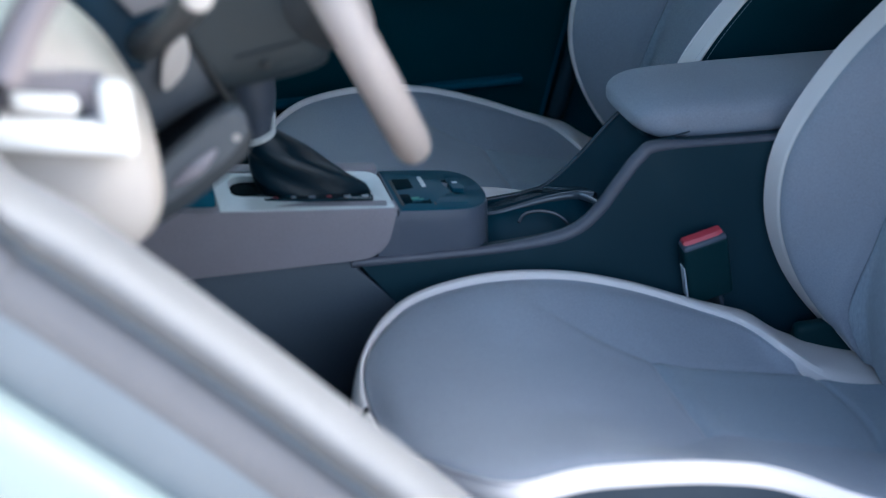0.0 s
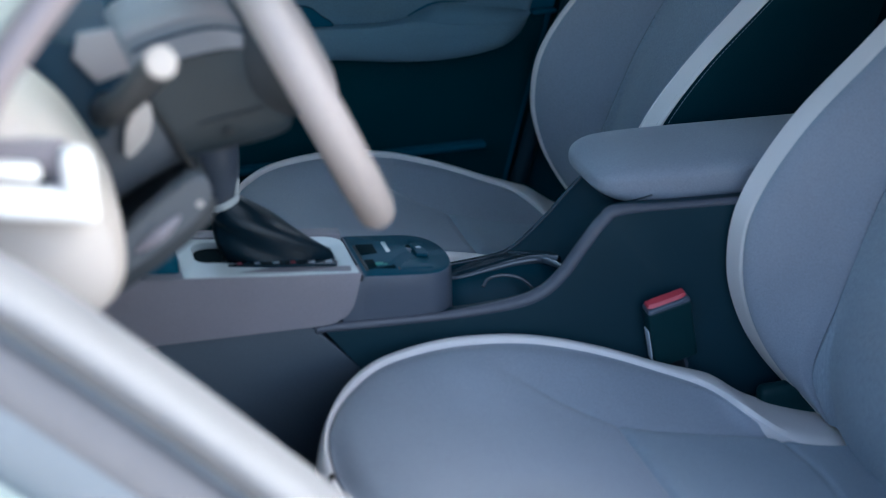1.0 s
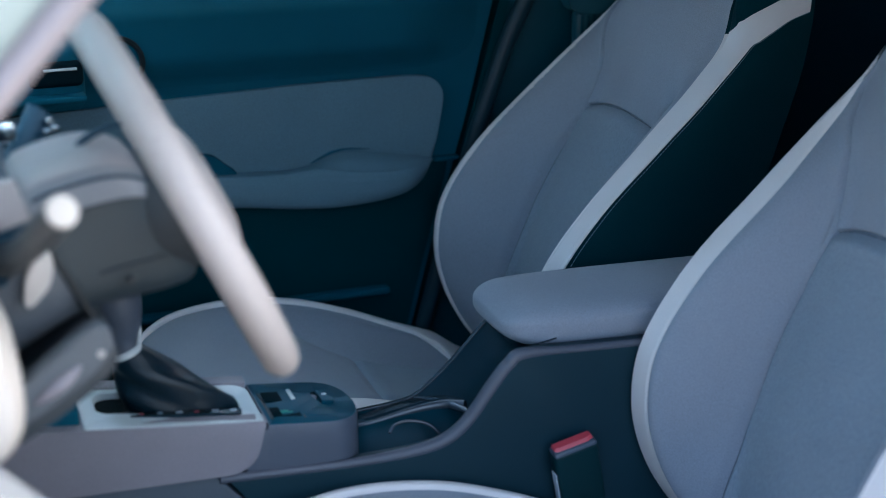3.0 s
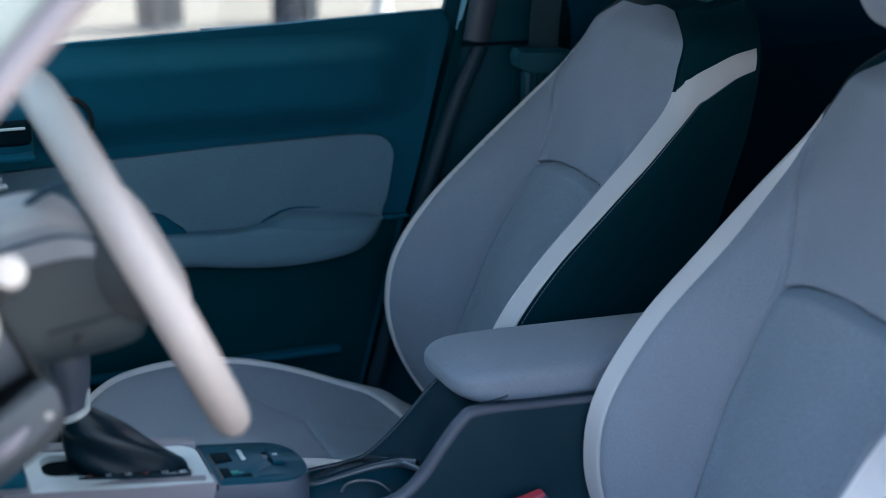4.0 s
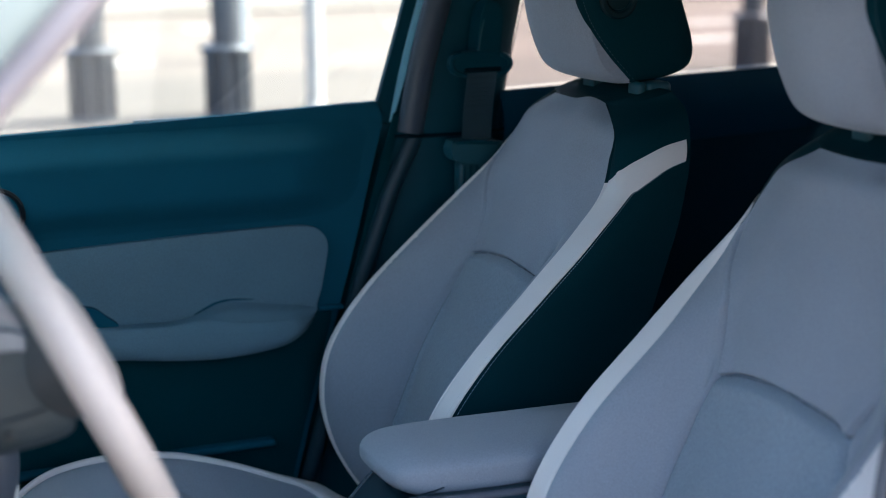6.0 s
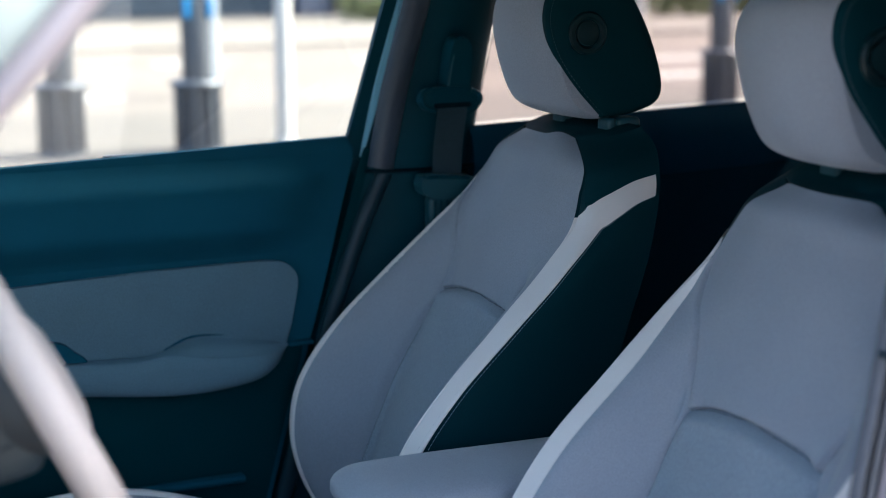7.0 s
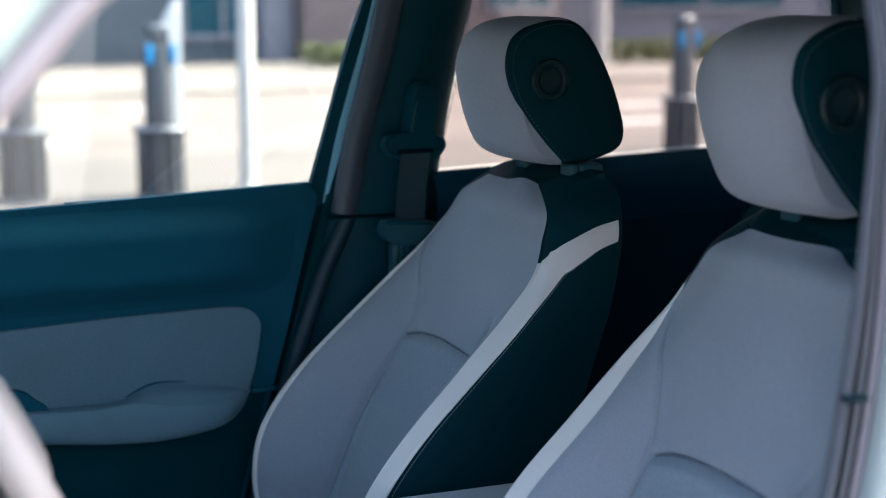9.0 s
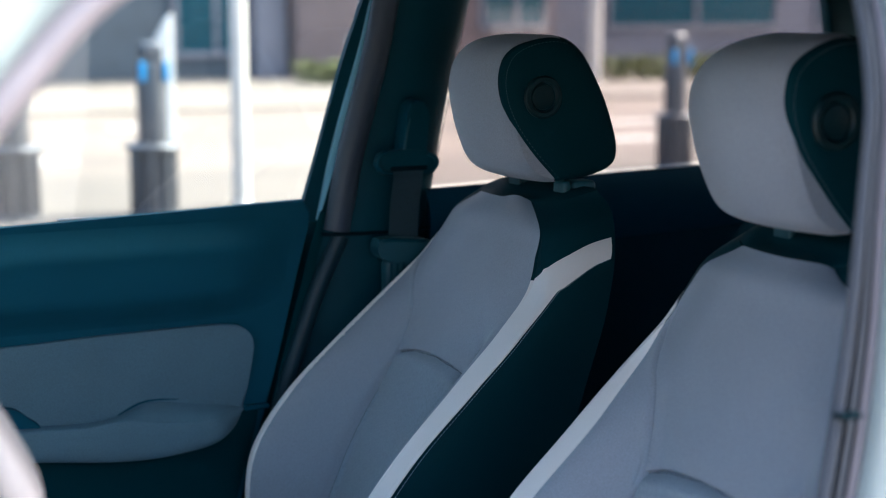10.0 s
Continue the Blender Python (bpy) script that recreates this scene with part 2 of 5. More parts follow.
def rbox(x0, x1, y0, y1, z0, z1, r=0.004, seg=3, m=None):
    """A box with rounded edges."""
    bm = bmesh.new()
    bmesh.ops.create_cube(bm, size=1)
    for v in bm.verts:
        v.co = Vector(((x0 + x1) / 2 + v.co.x * (x1 - x0), (y0 + y1) / 2 + v.co.y * (y1 - y0), (z0 + z1) / 2 + v.co.z * (z1 - z0)))
    if r:
        bmesh.ops.bevel(bm, geom=bm.edges[:], offset=r, segments=seg, profile=0.5, affect="EDGES", clamp_overlap=True)
    if m is not None:
        bm.transform(m)
    return bm


def prism(outline, y0, y1, r=0.004, seg=3):
    """A plate: an outline in x and z, given depth along y, with rounded rims."""
    bm = bmesh.new()
    a = [bm.verts.new((x, y0, z)) for x, z in outline]
    b = [bm.verts.new((x, y1, z)) for x, z in outline]
    n = len(a)
    fa, fb = bm.faces.new(a), bm.faces.new(b[::-1])
    for i in range(n):
        bm.faces.new((a[i], b[i], b[(i + 1) % n], a[(i + 1) % n]))
    if r:
        edges = list({e for f in (fa, fb) for e in f.edges})
        bmesh.ops.bevel(bm, geom=edges, offset=r, segments=seg, profile=0.5, affect="EDGES", clamp_overlap=True)
    return bm


def disc(centre, axis, r, depth, rim=0.002, sides=40):
    """A short cylinder with rounded rims, its near face at centre, facing along axis."""
    axis = Vector(axis).normalized()
    a = axis.orthogonal().normalized()
    b = axis.cross(a)
    c = Vector(centre)
    prof = [(r - rim, 0), (r - rim * 0.3, -rim * 0.3), (r, -rim), (r, -depth)]
    rows = [[c + axis * h + a * (q * math.cos(k * math.tau / sides)) + b * (q * math.sin(k * math.tau / sides)) for k in range(sides)] for q, h in prof]
    return loft(rows)


def ring(centre, axis, r0, r1, depth, rim=0.002, sides=48):
    """A flat ring with rounded rims."""
    axis = Vector(axis).normalized()
    a = axis.orthogonal().normalized()
    b = axis.cross(a)
    c = Vector(centre)
    prof = [(r0, -depth), (r0, -rim), (r0 + rim, 0), (r1 - rim, 0), (r1, -rim), (r1, -depth)]
    rows = [[c + axis * h + a * (q * math.cos(k * math.tau / sides)) + b * (q * math.sin(k * math.tau / sides)) for k in range(sides)] for q, h in prof]
    bm = bmesh.new()
    sheet(bm, rows, closed=True, loop=True)
    return bm


def smooth_step(a, b, x):
    f = min(max((x - a) / (b - a), 0), 1)
    return f * f * (3 - 2 * f)


def offset(path, d):
    """The 2D path moved sideways, to its left, by d."""
    p = np.array(path, float)
    t = np.gradient(p, axis=0)
    t /= np.linalg.norm(t, axis=1)[:, None] + 1e-9
    return p + d * np.stack([-t[:, 1], t[:, 0]], 1)


# ------------------------------------------------------------------ seats
BACK = [  # edge x, edge z, half width, middle x, middle z, rear x, rear z
    (0.910, 0.310, 0.210, 0.905, 0.330, 1.030, 0.300),
    (0.850, 0.395, 0.232, 0.900, 0.410, 1.050, 0.380),
    (0.817, 0.470, 0.238, 0.915, 0.490, 1.080, 0.460),
    (0.807, 0.545, 0.240, 0.937, 0.560, 1.110, 0.540),
    (0.825, 0.625, 0.240, 0.965, 0.630, 1.145, 0.620),
    (0.885, 0.710, 0.238, 1.002, 0.700, 1.178, 0.700),
    (0.977, 0.797, 0.234, 1.045, 0.790, 1.212, 0.800),
    (1.060, 0.872, 0.225, 1.083, 0.872, 1.238, 0.880),
    (1.123, 0.935, 0.205, 1.112, 0.945, 1.252, 0.950),
    (1.147, 0.985, 0.175, 1.134, 0.995, 1.262, 1.020),
    (1.160, 1.022, 0.148, 1.149, 1.030, 1.266, 1.054),
    (1.187, 1.052, 0.110, 1.178, 1.056, 1.252, 1.077),
]
NB = 495


# share of the half width taken by the middle panel, and where the white front band begins, from foot to head
PASSENGER_PANEL = [(0, 0.72), (0.8, 0.70), (2.6, 0.634), (3.5, 0.608), (4.3, 0.598), (5.0, 0.597), (5.5, 0.578), (5.93, 0.535), (6.4, 0.541), (6.9, 0.575), (7.35, 0.72), (7.8, 0.93), (8.3, 0.985), (11, 0.99)]
DRIVER_PANEL = [(0, 0.71), (0.8, 0.692), (1.3, 0.650), (1.9, 0.615), (2.6, 0.593), (3.5, 0.570), (4.5, 0.566), (5.3, 0.552), (5.8, 0.490), (6.1, 0.530), (6.5, 0.600), (7.0, 0.655), (7.35, 0.79), (8.0, 0.97), (11, 0.99)]
PASSENGER_BAND = {-1: [(0, 0.868), (5.2, 0.868), (5.8, 0.850), (6.4, 0.825), (7.4, 0.805), (8.13, 0.845), (8.73, 0.915), (9.3, 0.950), (9.9, 0.985), (10.2, 0.99), (10.6, 0.985), (10.85, 0.96), (11, 0.91)],
                  1: [(0, 0.950), (6.4, 0.955), (7.2, 0.968), (7.9, 0.988), (8.4, 0.997), (11, 0.998)]}
DRIVER_BAND = {-1: [(0, 0.868), (5.2, 0.868), (7.0, 0.880), (8.13, 0.905), (8.73, 0.945), (9.47, 0.988), (11, 0.992)],
               1: [(0, 0.835), (3.7, 0.860), (5.4, 0.852), (6.33, 0.853), (7.0, 0.902), (7.47, 0.938), (8.07, 0.996), (11, 0.998)]}
SHOULDER = 8.18  # where the white band gives way to black cloth


def table(rows):
    """A smooth function through a table's rows."""
    grid = np.linspace(rows[0][0], rows[-1][0], 441)
    line = np.interp(grid, *zip(*rows))
    soft = np.convolve(np.pad(line, 7, mode="edge"), np.ones(15) / 15, mode="valid").tolist()
    def at(x):
        f = min(max((x - grid[0]) / (grid[-1] - grid[0]) * 440, 0), 439.999)
        k = int(f)
        return soft[k] + (soft[k + 1] - soft[k]) * (f - k)
    return at


def build_seat(yc, label, panel_at, band_at, seam_at, tilt=0.0, shift=0.0, back=0.0, broad=0.0, head_by=(0, 0, 0), head_near=0.102, thread=HEADTHREAD, side_by=0.0, guides=()):
    """A front seat round the plane y = yc; tilt leans the backrest to the rear by degrees, about its foot;
    broad is added to the half next to the door; seam_at is the height of the cross seam."""
    seat = thing("car_seat", (0.6 + shift, yc, 0.20), label, "seat", "front seats")
    hinge = Matrix.Translation((0.93 + back, 0, 0.33)) @ Matrix.Rotation(radians(tilt), 4, "Y") @ Matrix.Translation((-0.93, 0, -0.33))
    place = Matrix.Translation((shift, yc, 0))
    bk = spline(BACK, NB)
    ctrl_of = lambda i: i / NB * (len(BACK) - 1)
    SEAM = seam_at
    panel_of, band_of = table(panel_at), {k: table(v) for k, v in band_at.items()}

    def band(s, u=-1):
        """Share of the half width at which the white front band begins."""
        return band_of[-1 if u < 0 else 1](s)

    def pw(s, u=1):
        """Share of the half width that the middle panel takes."""
        return min(panel_of(s), band(s, u) - 0.004)

    def push(s, u):
        """How far the visible edge stands back, on the console side of either seat."""
        if (u < 0) == bool(broad):
            return 0.0
        return 0.006 * smooth_step(3.6, 5.2, s) * (1 - smooth_step(7.8, 9.0, s)) if u < 0 else 0.006 * smooth_step(5.2, 6.2, s) * (1 - smooth_step(8.0, 9.2, s))

    def corner(s, u):
        """How far the backrest's top corners are rounded down."""
        drop = 0.006 if broad and u < 0 else 0.002
        return smooth_step(9.6, 11, s) * (drop * max(0, (abs(u) - 0.55) / 0.45) ** 4 + (0.006 if broad else -0.007 * math.exp(-((u + 0.62) / 0.28) ** 2)))

    def lead(s):
        """How far the crest stands before the outer edge."""
        return 0.004 * (1 - smooth_step(5.4, 8.5, s))

    def slim(s, u):
        """The shoulder next to the door is drawn in a little."""
        return 0.010 * math.exp(-((s - 8.6) / 0.9) ** 2) + (0.045 if broad else 0.038) * smooth_step(9.6, 11.2, s) - broad * (1 - smooth_step(6.0, 8.4, s)) if u < 0 else 0.0

    def front(i, u):
        ex, ez, hw, mx, mz, _, _ = bk[i]
        s, a = ctrl_of(i), abs(u)
        ex = ex + push(s, u)
        w = pw(s, u)
        high = smooth_step(6.2, 8.6, s)
        ws = 0.56 + 0.02 * math.sin(s) - 0.26 * high
        f = smooth_step(ws, band(s, u), a) ** (0.85 + 0.3 * high)
        crest = ex - lead(s) if u < 0 else ex + (0.006 if broad else 0.002) * (1 - smooth_step(7.2, 8.6, s))
        x, z = mx + (crest - mx) * f, mz + (ez + 0.4 * lead(s) - mz) * f
        full = 0.56 + 0.44 * high
        x -= 0.016 * max(0, 1 - (a / full) ** 2)
        groove = (0.011 * math.exp(-((a - w) * hw / 0.0035) ** 2) - 0.005 * math.exp(-((a - w) * hw / 0.020) ** 2)) * (1 - smooth_step(7.6, 8.6, s)) * (1 - smooth_step(6.0, 6.8, s) if u < 0 else 1)
        bow = 0.20 * (1 - min(a / w, 1) ** 2)
        if a < w:
            over = s - SEAM - bow
            inside = 1 - smooth_step(0.75 * w, w, a)
            groove += 0.011 * math.exp(-(over / 0.035) ** 2) + (0.010 * math.exp(-over / 0.30) if over > 0 else -0.007 * math.exp(over / 0.28) * smooth_step(0, 0.12, -over)) * inside
        x += groove
        z -= corner(s, u)
        if a > band(s, u):
            rim = ex + 0.6 * lead(s) if u < 0 else ex - 0.001
            x = crest + (rim - crest) * (a - band(s, u)) / (1.001 - band(s, u)) + 0.003 * math.exp(-((a - band(s, u)) * hw / 0.003) ** 2)
            z = ez + 0.4 * lead(s) - corner(s, u)
        return (x, u * (hw - slim(s, u)), z)

    def col(i, j):
        """Share of the half width at column j of row i; columns 46 and 68 run along the panel's and the band's edges."""
        s, k = ctrl_of(i), abs(j - 80)
        w = min(pw(s, j - 80), 0.992)
        b = min(max(band(s, j - 80), w + 0.003), 0.997)
        a = w * k / 46 if k <= 46 else w + (b - w) * (k - 46) / 22 if k <= 68 else b + (1 - b) * (k - 68) / 12
        return math.copysign(a, j - 80)

    def region(name, keep, material, note=""):
        bm = bmesh.new()
        cache = {}
        for i in range(NB):
            for j in range(160):
                s, u = ctrl_of(i + 0.5), (col(i, j) + col(i + 1, j + 1)) / 2
                if keep(s, u, j - 79.5):
                    vs = []
                    for a, b in ((i, j), (i, j + 1), (i + 1, j + 1), (i + 1, j)):
                        if (a, b) not in cache:
                            cache[a, b] = bm.verts.new(place @ hinge @ Vector(front(a, col(a, b))))
                        vs.append(cache[a, b])
                    bm.faces.new(vs)
        return part(name, bm, material, seat, note)

    def cross(u, s):
        """Height of the cross seam at u."""
        return SEAM + 0.20 * (1 - min(abs(u) / pw(s, u), 1) ** 2)

    region("lower_back_panel", lambda s, u, k: abs(k) < 46 and s <= cross(u, s), INSERT, "grey textured insert cloth")
    region("upper_back_panel", lambda s, u, k: abs(k) < 46 and s > cross(u, s), FABRIC)
    for sign in (-1, 1):
        region("back_bolster", lambda s, u, k: 46 < k * sign < 68, FABRIC)
        region("back_piping", lambda s, u, k: k * sign > 68 and s < SHOULDER + 2.0 * (abs(u) - 0.85), PIPING, "white vinyl edge band")
        region("back_shoulder", lambda s, u, k: k * sign > 68 and s >= SHOULDER + 2.0 * (abs(u) - 0.85), BLACK_CLOTH, "black vinyl shoulder")

    def on_front(s, u, lift=0.0):
        f = s / (len(BACK) - 1) * NB
        i = min(int(f), NB - 1)
        p = Vector(front(i, u)).lerp(Vector(front(i + 1, u)), f - i)
        return place @ hinge @ (p - Vector((lift, 0, 0)))

    def eased(points, reach=4):
        """The points of a path, each averaged with its neighbours."""
        return [sum((points[min(max(k + d, 0), len(points) - 1)] for d in range(-reach, reach + 1)), Vector()) / (2 * reach + 1) for k in range(len(points))]

    for sign, top in ((1, 7.7), (-1, 6.3)):
        line = [on_front(s, sign * pw(s, sign), 0.0006) for s in np.linspace(0.3, top, 150)]
        part("seam", tube(eased(line), [0.0010 * min(1, (150 - k) / 25 + 0.15) for k in range(150)], 6), SEAMCLOTH, seat, "dark sewn seam")
    w_in = pw(SEAM, 1)
    line = [on_front(SEAM + 0.20 * (1 - (u / w_in) ** 2), u, 0.0008) for u in np.linspace(-w_in, w_in, 70)]
    part("seam", tube(eased(line), 0.0008, 6), SEAMCLOTH, seat, "dark sewn seam")

    if not broad:
        welt = [place @ hinge @ Vector(front(i, col(i, 148))) for i in range(3, NB // 2)]
        part("back_welt", tube(welt, [0.0042 * min(1, (len(welt) - k) / 30 + 0.1) for k in range(len(welt))], 8), PIPING, seat, "white vinyl welt along the door side")

    def side(i, v, sign, lift=0.0):
        """The flank from the front edge (v = 0) to the rear (v = 1)."""
        ex, ez, hw, mx, mz, rx, rz = bk[i] if isinstance(i, int) else [a + (b - a) * (i - int(i)) for a, b in zip(bk[int(i)], bk[min(int(i) + 1, NB)])]
        s = i / NB * (len(BACK) - 1)
        wide = 0.205 - 0.05 * smooth_step(8, 11, s)
        hw -= slim(s, sign)
        if sign > 0:
            wide = min(wide, hw - 0.006)
        full = 0.016 * math.sin(math.pi * min(v, 1) ** 0.6) + 0.006 * smooth_step(7.5, 10, s) * math.sin(math.pi * v)
        y = hw + (wide - hw) * v + full + lift
        x0, z0 = ex + push(s, sign) + 0.6 * lead(s), ez + 0.4 * lead(s) - corner(s, sign) * (1 - v)
        return Vector((x0 + (rx - x0) * v, sign * y, z0 + (rz - z0) * v))

    for sign in (-1, 1):
        bm = bmesh.new()
        sheet(bm, [[place @ hinge @ side(i, k / 14, sign) for k in range(15)] for i in range(NB + 1)])
        part("side_panel", bm, BLACK_CLOTH, seat, "black vinyl flank")
        # white band: along the front edge, then sweeping to the rear below the shoulder
        rows, dash = [], []
        course = spline([(0.15, 0, 0.15, 0.02), (2, 0, 2, 0.02), (4, 0, 4, 0.02), (5.5, 0, 5.4, 0.022), (6.8, 0, 6.5, 0.034), (7.75, 0, 7.33, 0.060),
                         (8.46, 0, 7.92, 0.14), (8.64, 0.06, 8.06, 0.24), (8.8, 0.22, 8.2, 0.38), (8.93, 0.55, 8.36, 0.62), (8.86, 0.92, 8.40, 0.92)], 120)
        for s_in, v_in, s_out, v_out in course:
            v_in, v_out = max(v_in, 0), max(v_out, 0)
            turn = smooth_step(0, 0.1, v_in)
            i_in, i_out = s_in / 11 * NB, s_out / 11 * NB
            row = []
            for c in range(7):
                g = c / 6
                pt = side(i_in + (i_out - i_in) * g, v_in + (v_out - v_in) * g, sign, min(1, g * 6 + 3 * turn) * 0.0025 + 0.002 * math.sin(math.pi * g))
                row.append(place @ hinge @ pt)
            rows.append(row)
            dash.append(place @ hinge @ side(s_out / 11 * NB, v_out + 0.018, sign, 0.002))
        bm = bmesh.new()
        sheet(bm, rows)
        part("back_piping", bm, PIPING, seat, "white vinyl edge band")
        bm = bmesh.new()
        for k in range(0, 119):
            a, b = dash[k], dash[k + 1]
            for h in (0.0, 0.5):
                p0, p1 = a.lerp(b, h), a.lerp(b, h + 0.32)
                n = Vector((0, sign, 0))
                w = (p1 - p0).cross(n).normalized() * 0.0006
                o = n * 0.0012
                bm.faces.new([bm.verts.new(c) for c in (p0 - w + o, p1 - w + o, p1 + w + o, p0 + w + o)])
        part("stitching", bm, THREAD, seat, "pale dashed stitching")
    # rear and top of the backrest
    bm = bmesh.new()
    rows = []
    for i in range(NB + 1):
        a, b = side(i, 1.0, -1), side(i, 1.0, 1)
        rows.append([place @ hinge @ (a.lerp(b, k / 10) + Vector((0.035 * math.sin(math.pi * k / 10), 0, 0))) for k in range(11)])
    v = sheet(bm, rows)
    crown = [[place @ hinge @ Vector(front(NB, -1 + j / 12)) for j in range(25)]]
    for k in range(1, 9):
        a, d = side(NB, k / 8, -1), side(NB, k / 8, 1)
        crown.append([place @ hinge @ (a.lerp(d, j / 24) + Vector((0, 0, 0.006 * math.sin(math.pi * (k + 1) / 10) * min(1, 4 * math.sin(math.pi * j / 24))))) for j in range(25)])
    sheet(bm, crown)
    part("back_shell", bm, BLACK_CLOTH, seat, "black rear shell")

    # cushion
    EDGE = [  # x, half width of the grey top, z; outer half width, outer drop
        (0.246, 0.000, 0.455, 0.000, 0.012), (0.250, 0.055, 0.459, 0.060, 0.012), (0.264, 0.106, 0.466, 0.120, 0.012),
        (0.298, 0.154, 0.476, 0.178, 0.012), (0.352, 0.195, 0.483, 0.216, 0.012), (0.440, 0.213, 0.485, 0.236, 0.012),
        (0.540, 0.216, 0.473, 0.240, 0.012), (0.630, 0.210, 0.447, 0.236, 0.012), (0.715, 0.195, 0.414, 0.228, 0.012),
        (0.768, 0.168, 0.396, 0.222, 0.012), (0.800, 0.112, 0.384, 0.219, 0.014), (0.845, 0.088, 0.354, 0.214, 0.022), (0.900, 0.082, 0.330, 0.208, 0.022),
        (0.960, 0.090, 0.310, 0.200, 0.022)]
    ed = spline(EDGE, 260)
    mid = spline([(0.246, 0.455), (0.28, 0.473), (0.345, 0.477), (0.45, 0.455), (0.60, 0.410), (0.75, 0.370), (0.88, 0.336), (0.96, 0.32)], 160)
    mid_z = lambda x: float(np.interp(x, mid[:, 0], mid[:, 1]))
    CR = 0.611

    def insert_w(x):
        """Half width of the flat middle, up to the crease at the bolster's foot."""
        return float(np.interp(x, (0.40, 0.491, 0.565, 0.605, 0.635, 0.722, 0.818, 0.96), (0.21, 0.164, 0.120, 0.092, 0.080, 0.085, 0.093, 0.095)))

    def door_side(x, u):
        """Extra width of the cushion's rear next to the door."""
        if u > 0 or not broad:
            return 0.0
        return 1.4 * broad * smooth_step(0.60, 0.80, x) * (1 - smooth_step(0.80, 0.95, x)) + 0.026 * math.exp(-((x - 0.33) / 0.06) ** 2) + 0.004 * smooth_step(0.3, 0.4, x)

    def dip(x):
        """How far the cushion's inner edge drops where the white band widens at the rear."""
        return 0 if broad else 0.036 * smooth_step(0.74, 0.85, x)

    def top_pt(i, u):
        x, hw, z = ed[i][:3]
        hw, z = max(hw, 0.0), z - dip(x)
        a = abs(u)
        y = u * (hw + door_side(x, u))
        w, full = insert_w(x), max(hw + door_side(x, u), 0.02)
        g = max(abs(y) - w, 0) / max(full - w, 0.01)
        f = smooth_step(0.25, 1.0, a) + (min(g, 1) ** 1.25 - smooth_step(0.25, 1.0, a)) * smooth_step(0.44, 0.60, x)
        zz = mid_z(x) * (1 - f) + z * f
        crease = smooth_step(0.46, 0.58, x) * (0.15 if broad and u < 0 else 1)
        zz -= (0.0022 * math.exp(-((abs(y) - w) / 0.006) ** 2) - 0.002 * math.exp(-((abs(y) - w + 0.018) / 0.016) ** 2)) * crease
        inner = 1 - smooth_step(w - 0.004, w + 0.004, abs(y))
        zz -= inner * (0.0042 * math.exp(-((x - CR - 0.2 * y * y) / 0.005) ** 2) - 0.003 * math.exp(-((x - CR - 0.2 * y * y - 0.022) / 0.018) ** 2))
        zz -= inner * 0.0035 * math.exp(-((x - 0.850 + 2.2 * y * y) / 0.006) ** 2)
        front_drop = 0.012 * math.exp(-((a - 1) / 0.06) ** 2)
        return Vector((x, y, zz - front_drop * 0.5))

    ucols = [-1 + 2 * j / 140 for j in range(141)]
    bm = bmesh.new()
    sheet(bm, [[place @ top_pt(i, u) for u in ucols] for i in range(261)])
    middle = bm.copy()
    def in_middle(f):
        c = f.calc_center_median()
        x, y = c.x - shift, c.y - yc
        return x > CR + 0.2 * y * y and abs(y) < insert_w(x)
    for mesh, keep in ((bm, False), (middle, True)):
        bmesh.ops.delete(mesh, geom=[f for f in mesh.faces if in_middle(f) != keep], context="FACES")
    part("cushion_top", bm, FABRIC, seat)
    part("cushion_insert", middle, INSERT, seat, "grey textured insert cloth")
    for sign in (-1, 1):
        bm = bmesh.new()
        rows = []
        for i in range(0, 261):
            x, hw, z, ow, drop = ed[i]
            extra = door_side(x, sign)
            hw, ow = hw + extra, (max(hw, 0.01) + extra + 0.010 if extra else ow)
            tx = 1 - smooth_step(0.0, 0.16, hw)
            ow, hw = max(ow, 0), max(hw, 0)
            line = [(x, hw, z - 0.007 - dip(x) - 0.022 * smooth_step(0.75, 0.80, x)), (x - 0.004 * tx, hw + 0.003, z + 0.001 - dip(x)), (x - 0.008 * tx, hw + (ow - hw) * 0.55, z + 0.001 - 0.4 * dip(x)), (x - 0.013 * tx, ow - 0.004, z - 0.003),
                    (x - 0.018 * tx, ow + 0.003 * (1 - tx), z - 0.012), (x - 0.020 * tx, ow + 0.005 * (1 - tx), z - drop - 0.008)]
            rows.append([place @ Vector((p, sign * q, w)) for p, q, w in spline(line, 14)])
        sheet(bm, rows)
        part("cushion_piping", bm, PIPING, seat, "white vinyl edge band")
        bm = bmesh.new()
        rows = []
        for i in range(0, 261):
            x, hw, z, ow, drop = ed[i]
            extra = door_side(x, sign)
            hw, ow = hw + extra, (max(hw, 0.01) + extra + 0.010 if extra else ow)
            tx = 1 - smooth_step(0.0, 0.16, hw)
            c = Vector((x - 0.020 * tx, sign * (max(ow, 0) + 0.004 * (1 - tx)), z - drop - 0.006))
            d = Vector((x + 0.02 * tx, sign * max(ow, 0) * 0.93, 0.24))
            rows.append([place @ (c.lerp(d, k / 4) + Vector((0, sign * 0.006 * math.sin(math.pi * k / 4), 0))) for k in range(5)])
        sheet(bm, rows)
        part("cushion_skirt", bm, DARK2, seat, "charcoal cloth skirt")
    part("seat_base", rbox(0.27 + shift, 0.98 + shift, yc - 0.20, yc + 0.20, 0.12, 0.26, 0.02), BLACK, seat, "black plastic base and rails")
